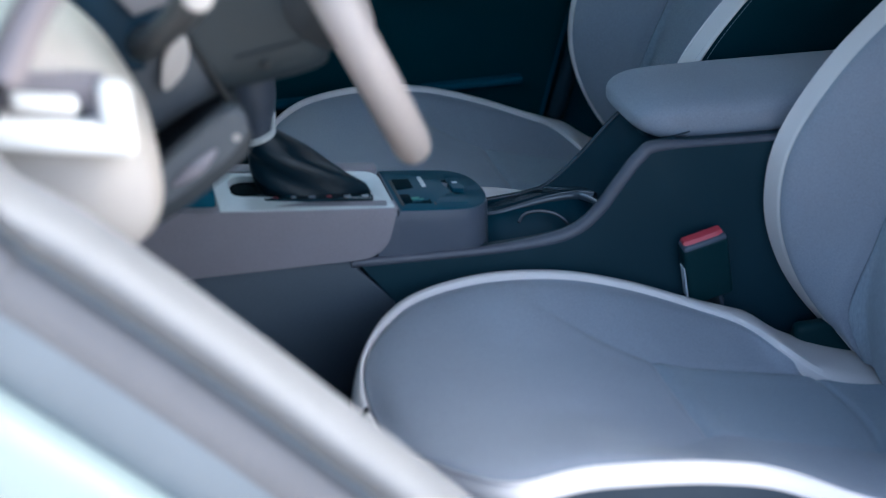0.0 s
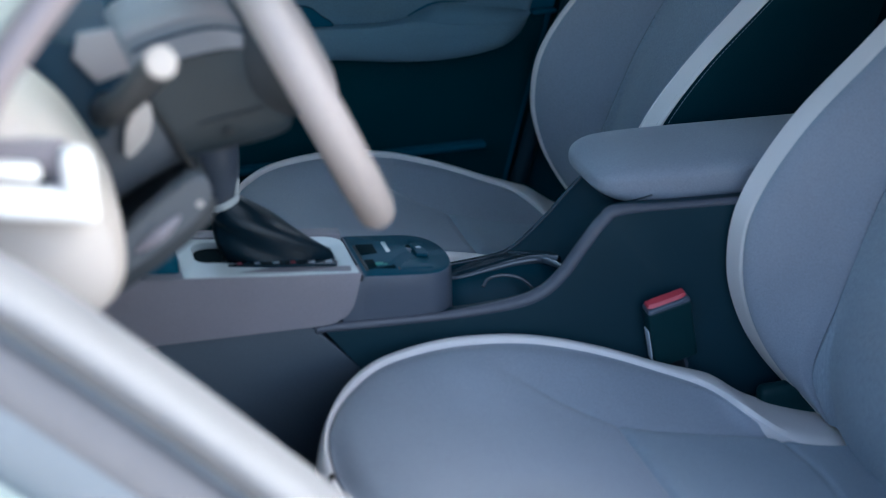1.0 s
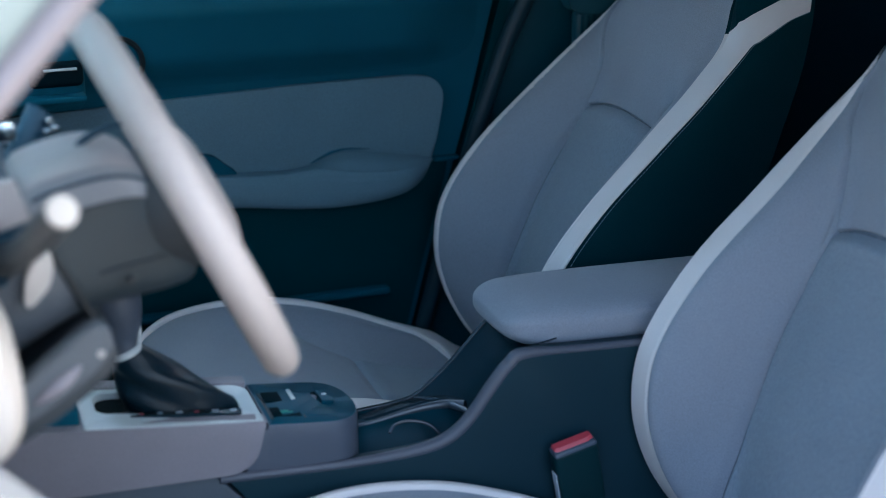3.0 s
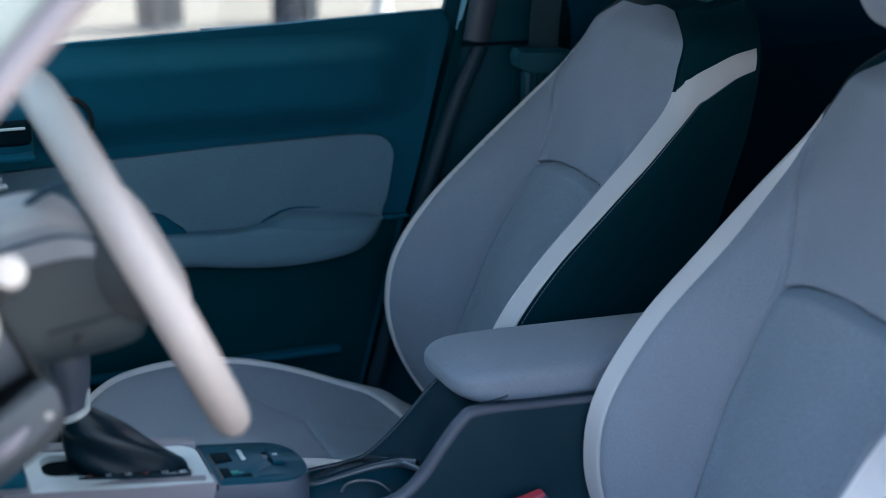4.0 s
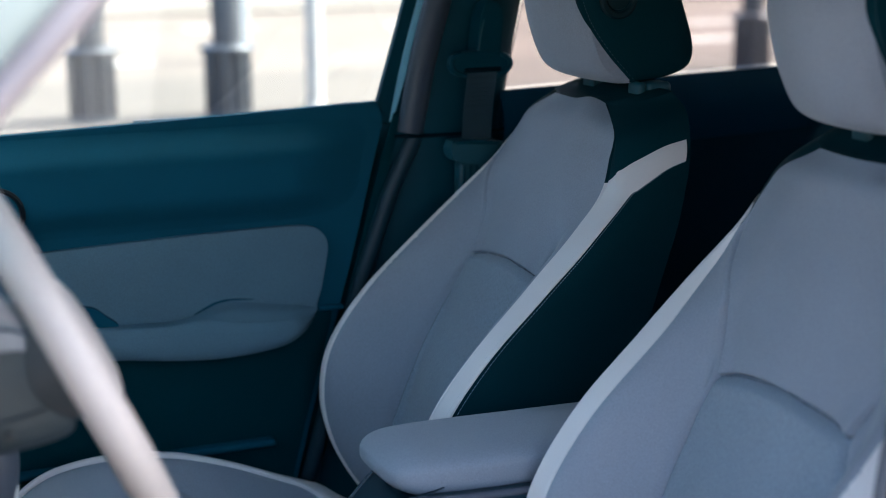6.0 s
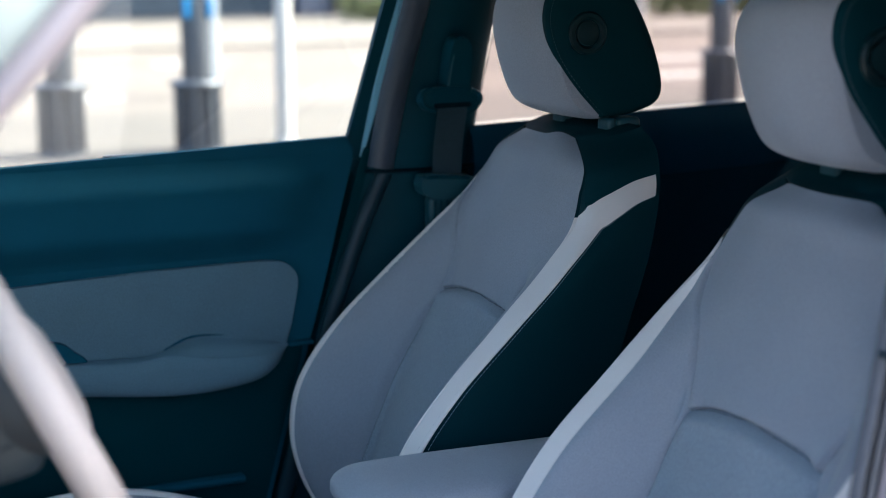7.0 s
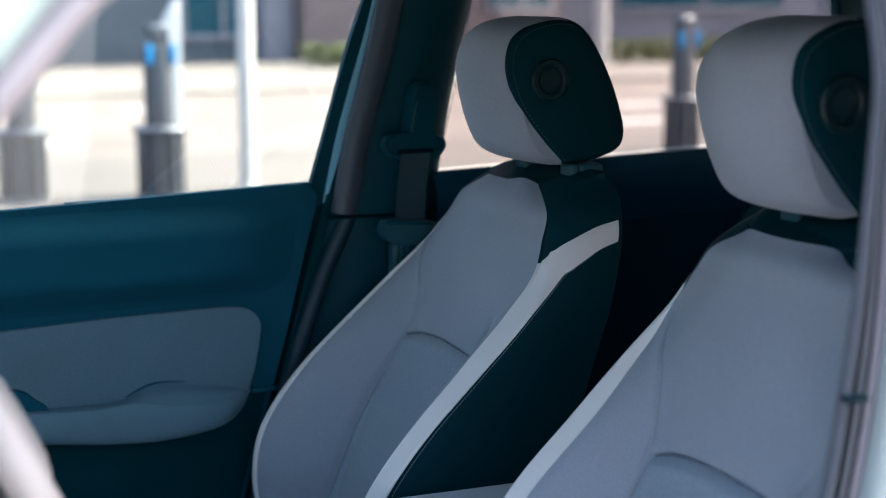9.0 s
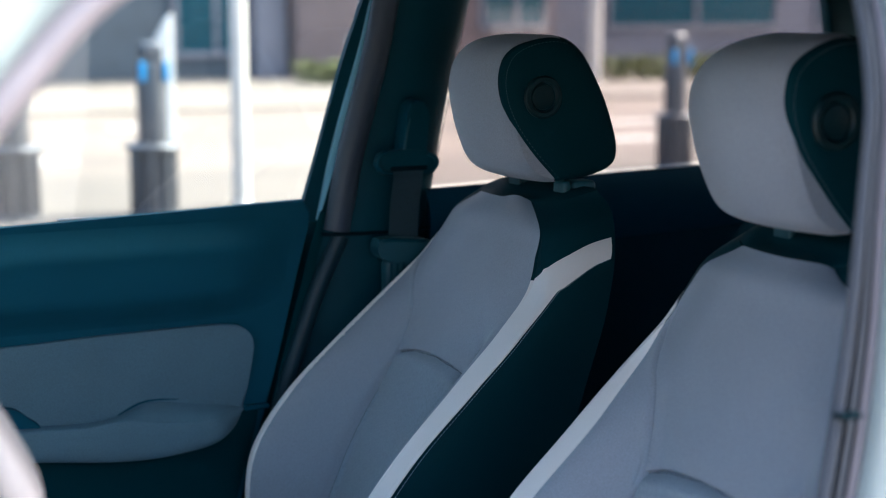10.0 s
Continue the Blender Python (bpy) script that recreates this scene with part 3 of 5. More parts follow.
    part("recliner_cover", rbox(0.86 + shift, 1.0 + shift, yc + 0.19, yc + 0.215, 0.25, 0.36, 0.01), BUCKLEPL, seat, "dark plastic hinge cover")

    # headrest
    back_hinge, hinge = hinge, Matrix.Translation(head_by) @ hinge
    head = [(1.218, 1.086), (1.182, 1.089), (1.150, 1.110), (1.129, 1.155), (1.117, 1.20), (1.113, 1.245), (1.123, 1.285), (1.155, 1.310), (1.205, 1.316), (1.249, 1.294),
            (1.287, 1.232), (1.312, 1.165), (1.318, 1.125), (1.302, 1.104), (1.257, 1.092), (1.218, 1.086)]
    hp = spline(head, 120)[:-1]
    centre = hp.mean(0)

    def ring_at(y, k, bulge, far=0.0):
        row = []
        for x, z in hp:
            lead_in = smooth_step(1.23, 1.13, x)
            row.append(place @ hinge @ Vector((centre[0] + (x - centre[0]) * k - bulge * lead_in, y, centre[1] + (z - centre[1]) * k - far * smooth_step(1.19, 1.31, z))))
        return row

    rows = []
    for k in range(31):
        t = -1 + k / 15
        y = (0.102 if t > 0 else head_near) * t
        edge = max(0, abs(t) - 0.80) / 0.20
        rows.append(ring_at(y, 1.0 - 0.075 * edge ** 2.2, 0.032 * (1 - t * t), 0.028 * max(0, (t - 0.15) / 0.85) ** 1.7))
    top_i = max(k for k in range(len(hp)) if hp[k][1] > 1.30 and hp[k][0] < 1.215)
    bm = bmesh.new()
    v = sheet(bm, [row[:top_i + 1] for row in rows])
    for row in (rows[0], rows[-1]):
        bm.faces.new([bm.verts.new(q) for q in row])
    part("headrest", bm, FABRIC, seat, "grey cloth headrest pad")
    bm = bmesh.new()
    sheet(bm, [row[top_i:] + row[:1] for row in rows])
    part("headrest_back", bm, BLACK_CLOTH, seat, "black vinyl headrest back")
    panel = spline([(1.203, 1.089), (1.160, 1.134), (1.125, 1.180), (1.107, 1.222), (1.104, 1.256), (1.116, 1.287), (1.150, 1.306), (1.203, 1.312), (1.245, 1.290),
                    (1.283, 1.230), (1.308, 1.165), (1.313, 1.127), (1.298, 1.106), (1.257, 1.094), (1.203, 1.089)], 110)[:-1]
    panel[:, 0] += [side_by * (1 - smooth_step(1.13, 1.21, x)) for x in panel[:, 0]]
    pc = panel.mean(0)
    for sign in (-1, 1):
        small = 1.0 if sign < 0 else 0.86
        rows = [[place @ hinge @ Vector((pc[0] + (x - pc[0]) * k * small, sign * y - min(sign, 0) * (0.102 - head_near), pc[1] + (z - pc[1]) * k * small - 0.02 * (sign > 0))) for x, z in panel]
                for y, k in ((0.092, 1.0), (0.098, 0.998), (0.1022, 0.988), (0.106, 0.955), (0.109, 0.90), (0.112, 0.7), (0.113, 0.4), (0.113, 0.03))]
        part("headrest_side", loft(rows), BLACK_CLOTH, seat, "black vinyl headrest side")
        kc = place @ hinge @ Vector((1.171, sign * 0.113 - min(sign, 0) * (0.102 - head_near), 1.222))
        ax = Vector((0, sign, 0))
        part("knob_ring", ring(kc + ax * 0.005, ax, 0.0215, 0.033, 0.010, 0.003), KNOBPL, seat)
        part("knob", disc(kc + ax * 0.003, ax, 0.0195, 0.008, 0.003), KNOBPL, seat)
        bm = bmesh.new()
        for k in range(0, 58):
            (x0, z0), (x1, z1) = panel[k], panel[k + 1]
            for h in (0.0,):
                c = Vector((pc[0], 0, pc[1]))
                a = c + (Vector((x0 + (x1 - x0) * h, 0, z0 + (z1 - z0) * h)) - c) * 0.945
                d = c + (Vector((x0 + (x1 - x0) * (h + 0.55), 0, z0 + (z1 - z0) * (h + 0.55))) - c) * 0.945
                n = (a - c).normalized() * 0.0005
                o = Vector((0, sign * 0.1082 - min(sign, 0) * (0.102 - head_near), 0))
                bm.faces.new([bm.verts.new(place @ hinge @ q) for q in (a - n + o, d - n + o, d + n + o, a + n + o)])
        part("headrest_stitching", bm, thread, seat, "dashed stitching")
    for sign in (-1, 1):
        post = [(1.244, sign * 0.055, 1.02), (1.250, sign * 0.055, 1.13)]
        part("headrest_post", tube([place @ hinge @ Vector(q) for q in post], 0.006), CHROME, seat, "chrome headrest post")
    for x, y, z, w in guides:
        guide = part("post_guide", rbox(x - w, x - 0.45 * w, y - 0.018, y + 0.018, z - 0.016, z + 0.009, 0.007, 4), GUIDEPL, seat, "dark teal plastic post guide")
        part("release_button", rbox(x - 0.44 * w, x + w, y - 0.020, y + 0.018, z - 0.014, z + 0.008, 0.008, 4), GUIDEPL, guide)
    return seat


passenger = build_seat(2.18, "grey cloth passenger seat with white piping and black flanks", PASSENGER_PANEL, PASSENGER_BAND, 5.93, head_by=(0.012, 0, -0.003), head_near=0.094,
                       guides=((1.247, 2.085, 1.079, 0.030), (1.228, 2.225, 1.075, 0.014)))
driver = build_seat(1.45, "grey cloth driver seat with white piping beside the console", DRIVER_PANEL, DRIVER_BAND, 5.80, tilt=-4.0, shift=0.012, back=0.030, broad=0.054, head_by=(-0.007, 0, -0.005), head_near=0.088, thread=SEAMCLOTH, side_by=0.010,
                    guides=((1.214, 1.505, 1.087, 0.018), (1.220, 1.395, 1.066, 0.018)))


# ------------------------------------------------------------------ outside ground and street
def sheet_object(name, bm, material, label, category):
    return tagged(new(name, mesh_of(name, bm, material, False)), label, category, kind="structure")


bm = bmesh.new()
sheet(bm, [[(x, y, GROUND) for y in (-600, -40, 6.5)] for x in (-600, -60, 60, 600)])
sheet_object("ground", bm, ASPHALT, "unseen parking ground, pale to bounce light into the car", "ground")
bm = bmesh.new()
sheet(bm, [[(x, y, GROUND) for y in (6.5, 13.5)] for x in (-600, -60, 60, 600)])
sheet_object("ground_paving", bm, PAVING, "pale sunlit concrete paving", "ground")
bm = bmesh.new()
sheet(bm, [[(x, y, GROUND) for y in (13.5, 21.0)] for x in (-600, -60, 60, 600)])
sheet_object("road", bm, BRICKPAVE, "pinkish brick-paved road", "road")
bm = bmesh.new()
sheet(bm, [[(x, y, GROUND + 0.05) for y in (21.06, 60, 700)] for x in (-600, -60, 60, 600)])
sheet(bm, [[(x, y, z) for y, z in ((21.0, GROUND), (21.0, GROUND + 0.04), (21.06, GROUND + 0.05))] for x in (-600, 600)])
sheet_object("pavement", bm, PALEPAVE, "raised pale footpath behind a kerb", "pavement")


def build_bollard(x, y, label):
    b = thing("bollard", (x, y, GROUND), label, "bollard", "street bollards")
    g = GROUND
    def turned(prof):
        return loft([[(x + r * math.cos(k * math.tau / 28), y + r * math.sin(k * math.tau / 28), g + z) for k in range(28)] for r, z in prof])
    part("foot", turned([(0.176, 0), (0.170, 0.02), (0.135, 0.03), (0.128, 0.40), (0.140, 0.47)]), IRON, b)
    part("collar", turned([(0.150, 0.462), (0.168, 0.466), (0.200, 0.470), (0.202, 0.484), (0.196, 0.497), (0.18, 0.506), (0.112, 0.512)]), IRON, b)
    for k in range(8):
        m = Matrix.Translation((x, y, g)) @ Matrix.Rotation((k + 0.5) * math.tau / 8, 4, "Z")
        part("rib", rbox(0.10, 0.168, -0.012, 0.012, 0.01, 0.468, 0.005, 2, m), IRON, b)
    part("post", turned([(0.106, 0.5), (0.104, 1.05), (0.100, 1.07), (0.03, 1.09)]), IRON, b)
    bm = rbox(x - 0.075, x + 0.075, y - 0.075, y + 0.075, g + 1.04, g + 1.22, 0.03)
    part("cap", bm, IRON, b)
    for s in (-1, 1):
        part("reflector", rbox(x + s * 0.085 - 0.020, x + s * 0.085 + 0.020, y - 0.11, y - 0.070, g + 0.945, g + 1.085, 0.010), BLUE, b, "blue reflective strip")
    return b


first = build_bollard(2.95, 10.75, "grey iron bollard with a sleeve and blue reflectors")
for x, y in ((2.02, 10.95), (8.05, 11.7), (-1.4, 11.4), (11.5, 12.2)):
    copy_thing(first, Matrix.Translation((x, y, GROUND)))


def build_pole(x, y, r, h, label):
    p = thing("white_pole", (x, y, GROUND), label, "pole", "white poles")
    def turned(prof):
        return loft([[(x + q * math.cos(k * math.tau / 24), y + q * math.sin(k * math.tau / 24), GROUND + z) for k in range(24)] for q, z in prof])
    part("shaft", turned([(r, 0.0), (r, h), (r * 0.5, h + 0.05)]), WHITEPAINT, p)
    part("foot", turned([(r * 1.18, 0.0), (r * 1.18, 0.03), (r * 1.03, 0.04)]), WHITEPAINT, p)
    return p


build_pole(3.65, 10.9, 0.062, 5.0, "white painted steel pole on paving")
build_pole(15.1, 24.6, 0.13, 6.0, "white painted steel pole by the hedge")

gp = thing("grey_post", (4.1, 14.45, GROUND), "slanted-top grey steel post on paving", "post")
part("shaft", prism([(4.02, GROUND), (4.18, GROUND), (4.18, 1.26), (4.14, 1.25), (4.02, 1.05)], 14.4, 14.5, 0.02), CONCRETE, gp)
for x, y, w in ((5.0, 18.5, 0.9), (2.95, 14.8, 0.7), (10.9, 16.7, 0.9), (9.5, 14.55, 0.8), (7.6, 18.0, 1.2)):
    structure_mark = rbox(x - w / 2, x + w / 2, y - 0.25, y + 0.25, GROUND + 0.001, GROUND + 0.006, 0)
    tagged(new("road_marking", mesh_of("road_marking", structure_mark, WORNMARK, False)), "worn white road marking", kind="structure")

# unseen block added ahead of the car to cut low sky light through the windscreen
def sky_blocker(x0, x1, y0, y1, h, label):
    b = thing("light_block", ((x0 + x1) / 2, (y0 + y1) / 2, GROUND), label, "building", "street buildings")
    part("wall", rbox(x0, x1, y0, y1, GROUND, h, 0.03), WALLBLUE, b)
    part("roof", rbox(x0 - 0.2, x1 + 0.2, y0 - 0.2, y1 + 0.2, h, h + 0.25, 0.05), WALLBLUE, b)


sky_blocker(-34, -16, -13, 12, 5.0, "unseen plain blue-grey block that cuts low sky light")

# far buildings
bldg = thing("office_building", (10.6, 29.0, GROUND), "low office building with blue-grey and brown walls", "building")
G2 = GROUND + 0.05
part("wall", rbox(-20, 10.6, 29.0, 41, G2, 7.0, 0.02), WALLBLUE, bldg, "blue-grey clad wall")
part("wall", rbox(10.65, 16.4, 28.3, 41, G2, 7.0, 0.02), WALLBROWN, bldg, "brown rendered wall")
part("wall", rbox(16.45, 60, 28.9, 41, G2, 7.0, 0.02), WALLGREY, bldg, "pale grey panelled wall")
part("roof", rbox(-20.3, 60.3, 28.0, 41.3, 7.0, 7.3, 0.05), WALLGREY, bldg)
def far_window(x0, x1, z0, z1, y):
    w = part("window", rbox(x0, x1, y - 0.06, y + 0.02, z0, z1, 0.01), FARGLASS, bldg, "dark teal glazing")
    part("window_frame", prism([(x0 - 0.1, z0 - 0.1), (x1 + 0.1, z0 - 0.1), (x1 + 0.1, z0), (x0 - 0.1, z0)], y - 0.12, y + 0.02, 0.01), WALLGREY, w)
    part("window_frame", prism([(x0 - 0.1, z1), (x1 + 0.1, z1), (x1 + 0.1, z1 + 0.1), (x0 - 0.1, z1 + 0.1)], y - 0.12, y + 0.02, 0.01), WALLGREY, w)
    for x in (x0 - 0.1, (x0 + x1) / 2, x1):
        part("mullion", rbox(x, x + 0.1, y - 0.1, y + 0.02, z0, z1, 0.01), WALLGREY, w)
for x0, x1, z0, z1, y in ((14.7, 16.1, 0.95, 3.2, 28.3), (18.1, 22.5, 0.92, 3.2, 28.9), (23.8, 28.2, 0.92, 3.2, 28.9), (8.5, 9.9, 0.45, 3.0, 29.0), (2.6, 5.3, 0.45, 3.0, 29.0), (-3.5, 0, 0.45, 3.0, 29.0)):
    far_window(x0, x1, z0, z1, y)
part("wall_pier", rbox(9.95, 10.6, 28.65, 29.0, G2, 7.0, 0.02), WALLGREY, bldg)


def build_hedge(x0, x1, y, h):
    """A clipped low hedge of many small leaf clumps."""
    bm = bmesh.new()
    rnd = random.Random(5)
    for k in range(int((x1 - x0) * 420)):
        c = Vector((rnd.uniform(x0, x1), y + rnd.uniform(-0.4, 0.4), G2 + h * rnd.random() ** 0.7 * (0.88 + 0.2 * rnd.random())))
        r = rnd.uniform(0.04, 0.09)
        n = Vector((rnd.uniform(-1, 1), rnd.uniform(-1, 1), rnd.uniform(-0.3, 1))).normalized()
        a = n.orthogonal().normalized() * r
        b = n.cross(a) * 0.6
        bm.faces.new([bm.verts.new(c + q) for q in (a, b, -a, -b)])
    hedge = tagged(new("hedge", mesh_of("hedge", bm, LEAF, False)), "clipped yellow-green hedge along the wall", "hedge", kind="stuff")
    return hedge


build_hedge(14.5, 22.5, 25.3, 0.42)
build_hedge(9.9, 12.0, 26.2, 0.40)
post = thing("concrete_post", (10.75, 25.6, G2), "short pale concrete post by the hedge", "post")
part("post", rbox(10.63, 10.88, 25.5, 25.7, G2, 0.78, 0.04), CONCRETE, post)

# ------------------------------------------------------------------ car shell (setting)
def structure(name, bm, material, label, smooth=True):
    return tagged(new(name, mesh_of(name, bm, material, smooth)), label, kind="structure")


structure("floor", rbox(-0.55, 2.2, 1.02, 2.60, 0.02, 0.10, 0.01), CARPET, "black carpeted car floor")
roof_rows = []
for i in range(13):
    x = 0.24 + 2.08 * i / 12
    row = []
    for j in range(13):
        y = 1.20 + 1.23 * j / 12
        h = 1.445 - 0.02 * smooth_step(0.45, 0.24, x) + 0.055 * math.sin(math.pi * (i + 1.5) / 15) + 0.05 * math.sin(math.pi * j / 12) ** 0.6
        row.append((x, y, h))
    roof_rows.append(row)
bm = bmesh.new()
sheet(bm, roof_rows)
structure("ceiling", bm, HEADLINER, "grey fabric headliner")
bm = bmesh.new()
sheet(bm, [[(x, y, z + 0.03) for x, y, z in row] for row in roof_rows])
structure("roof", bm, PAINT, "pale blue painted roof")

structure("roof_side", prism([(0.40, 1.46), (0.70, 1.475), (2.32, 1.50), (2.32, 1.59), (0.70, 1.60), (0.40, 1.545)], 1.03, 1.23, 0.02), PAINT, "pale blue roof edge")
structure("roof_side_far", prism([(0.40, 1.50), (0.70, 1.535), (2.32, 1.53), (2.32, 1.59), (0.70, 1.60), (0.40, 1.545)], 2.40, 2.60, 0.02), PAINT, "pale blue far roof edge")

# door opening on the camera side: closed loop in x and z
APERTURE = [(0.640, 1.440), (0.450, 1.425), (0.286, 1.367), (0.185, 1.273), (0.085, 1.168), (-0.018, 1.055), (-0.058, 0.985), (-0.070, 0.955), (-0.056, 0.930),
            (-0.010, 0.898), (0.100, 0.786), (0.215, 0.660), (0.330, 0.535), (0.440, 0.430), (0.560, 0.375), (0.720, 0.360), (0.835, 0.390), (0.862, 0.480),
            (0.868, 0.650), (0.882, 0.830), (0.901, 0.950), (0.920, 1.080), (0.930, 1.200), (0.936, 1.300), (0.938, 1.385), (0.905, 1.432), (0.790, 1.446)]
loop = spline(APERTURE + APERTURE[:1], 320)[:-1]


def side_y(z):
    """Lean of the car's flank with height."""
    return 1.06 + 0.12 * smooth_step(1.25, 1.60, z)


def band_scale(x, z):
    """The flange is broad along the sloping foot of the opening and narrow on the pillars."""
    foot = smooth_step(0.965, 0.91, z) * smooth_step(0.70, 0.50, x)
    rear = smooth_step(0.6, 0.8, x)
    return 0.256 + (0.24 + 0.20 * smooth_step(1.25, 0.95, z)) * rear + 1.79 * foot


def ring_band(name, offs, material, label, where="all"):
    """A band round the door opening; offs are pairs of (outward offset, depth in y)."""
    ends = np.vstack([loop[-1:], loop, loop[:1]])
    side_dir = (offset(ends, -1.0) - ends)[1:-1]
    rings = []
    for d, dy in offs:
        rings.append([(x + nx * d * band_scale(x, z) + max(dy - 0.03, 0) * 1.2 * smooth_step(0.6, 0.8, x), side_y(z) + dy * (1 - 0.5 * smooth_step(0.6, 0.8, x) * (dy < 0.06)), z + nz * d * band_scale(x, z)) for (x, z), (nx, nz) in zip(loop, side_dir)])
    bm = bmesh.new()
    if where == "all":
        sheet(bm, rings, closed=True)
    else:
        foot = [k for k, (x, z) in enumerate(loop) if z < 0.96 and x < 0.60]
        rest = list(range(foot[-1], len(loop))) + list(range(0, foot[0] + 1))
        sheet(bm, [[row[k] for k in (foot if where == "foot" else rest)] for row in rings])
    return structure(name, bm, material, label)


SEAL = [(0.008, 0.050), (0.010, 0.034)] + [(0.011 + 0.020 * k / 8, 0.034 - 0.030 * math.sin(math.pi * (0.15 + 0.85 * k / 8))) for k in range(9)]
# one seal in two tones: sky light on the foot is put into its colour
ring_band("sill_seal", SEAL, LIGHTSEAL, "door seal along the sloping foot, toned pale for sky light", "foot")
ring_band("door_seal", SEAL, SEALGREY, "slate grey pillar seal, darker copy of the foot seal", "rest")
ring_band("sill_gap", [(0.031, 0.034), (0.032, 0.037), (0.034, 0.037), (0.035, 0.034)], FLANGE, "grey groove behind the seal", "foot")
ring_band("seal_gap", [(0.031, 0.034), (0.0315, 0.037), (0.041, 0.037), (0.0415, 0.034)], BLACKRUBBER, "dark gap behind the seal", "rest")
ring_band("inner_gap", [(-0.004, 0.056), (0.000, 0.050), (0.006, 0.048), (0.008, 0.050)], BLACKRUBBER, "dark gap before the seal", "rest")
ring_band("lip_gap", [(0.0535, 0.034), (0.054, 0.037), (0.0595, 0.037), (0.060, 0.034)], BLACKRUBBER, "dark gap before the flange lip", "rest")
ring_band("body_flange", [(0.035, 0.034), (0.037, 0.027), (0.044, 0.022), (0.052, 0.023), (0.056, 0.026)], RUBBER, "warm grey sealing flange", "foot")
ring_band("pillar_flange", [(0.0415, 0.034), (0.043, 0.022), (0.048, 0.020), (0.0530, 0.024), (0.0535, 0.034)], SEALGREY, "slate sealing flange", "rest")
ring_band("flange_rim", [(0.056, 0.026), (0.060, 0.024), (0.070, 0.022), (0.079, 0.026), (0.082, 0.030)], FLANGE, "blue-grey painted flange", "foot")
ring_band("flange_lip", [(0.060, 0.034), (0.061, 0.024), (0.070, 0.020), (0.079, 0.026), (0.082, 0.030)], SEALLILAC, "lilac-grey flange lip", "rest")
ring_band("car_body_side", [(0.082, 0.030), (0.085, 0.004), (0.094, -0.010), (0.122, -0.018), (0.17, -0.026), (0.45, -0.05)], PAINT, "pale blue painted body side")
# pillar seal overlay, its pale colour standing in for light on it
pillar_edge = spline([(0.60, 1.440), (0.45, 1.425), (0.286, 1.366), (0.185, 1.271), (0.085, 1.166), (-0.010, 1.061), (-0.045, 1.003)], 60)
bm = bmesh.new()
outer = offset(pillar_edge, -0.026)
sheet(bm, [[(x + (a - x) * g, side_y(z) - 0.004 - 0.012 * math.sin(math.pi * g), z + (e - z) * g) for g in [k / 8 for k in range(9)]] for (x, z), (a, e) in zip(pillar_edge, outer)])
structure("trim_windscreen_pillar", bm, PILLARSEAL, "seal along the windscreen pillar, toned pale as if lit")
structure("trim_split", rbox(0.912, 0.936, 1.052, 1.066, 0.9905, 0.9945, 0.0005), BLACKFRAME, "thin split in the pillar seal")
ring_band("trim", [(0.009, 0.052), (0.02, 0.075), (0.10, 0.11), (0.20, 0.15)], DARK2, "dark inner pillar trim")

# ------------------------------------------------------------------ passenger door and far side
FY = 2.52
door = thing("passenger_door", (0.3, FY, 0.2), "closed dark passenger door with slate cloth panel", "car door")
body = spline([(-0.40, 0.97), (0.0, 0.99), (0.437, 1.004), (0.70, 1.013), (0.958, 1.022)], 20)
edge = spline([(0.972, 1.0), (0.945, 0.90), (0.905, 0.745), (0.862, 0.60), (0.825, 0.47), (0.785, 0.32), (0.74, 0.16)], 24)
outline = [tuple(q) for q in body] + [tuple(q) for q in edge] + [(-0.40, 0.16)]
part("door_shell", prism(outline, FY, FY + 0.022, 0.008, 4), DARK, door, "dark blue-black grained plastic")
part("door_core", prism([(x, z - 0.035) for x, z in outline[:-1]] + [(-0.40, 0.16)], FY + 0.022, FY + 0.09, 0.004), BLACKFRAME, door)
low_end = [tuple(q) for q in edge if q[1] < 0.66]
# lower trim sheet: the armrest's shade is put into its colour
part("lower_panel", prism([(-0.40, 0.662), (low_end[0][0] - 0.006, 0.658)] + [(x - 0.010, z) for x, z in low_end] + [(-0.40, 0.16)], FY - 0.004, FY + 0.004, 0.003), LOWERDOOR, door, "lower door trim, darkened for shade under the armrest")
# recessed cloth panel
pan = [(-0.3, 0.795), (0.2, 0.801), (0.429, 0.809), (0.60, 0.8145)] + [tuple(q) for q in spline([(0.76, 0.816), (0.80, 0.815), (0.832, 0.810), (0.850, 0.796), (0.857, 0.776), (0.853, 0.745)], 20)] + [(0.844, 0.70), (0.836, 0.665), (0.80, 0.64), (0.43, 0.62), (-0.3, 0.60)]
part("cloth_panel", prism(pan, FY - 0.012, FY + 0.01, 0.008, 3), DOORCLOTH, door, "slate grey cloth panel")
ridge = spline([(-0.30, 0.688), (0.20, 0.683), (0.44, 0.678), (0.51, 0.673), (0.56, 0.672), (0.61, 0.676), (0.64, 0.674), (0.68, 0.667), (0.74, 0.662), (0.79, 0.662), (0.834, 0.664)], 90)
arm_low = spline([(-0.30, 0.632), (0.20, 0.630), (0.38, 0.627), (0.477, 0.620), (0.57, 0.608), (0.65, 0.602), (0.72, 0.605), (0.775, 0.615), (0.808, 0.631), (0.826, 0.648), (0.834, 0.662)], 90)
arm_back = spline([(-0.30, 0.686), (0.20, 0.681), (0.44, 0.676), (0.56, 0.671), (0.60, 0.673), (0.625, 0.679), (0.645, 0.688), (0.67, 0.693), (0.70, 0.692), (0.75, 0.684), (0.80, 0.676), (0.834, 0.667)], 90)
rows = []
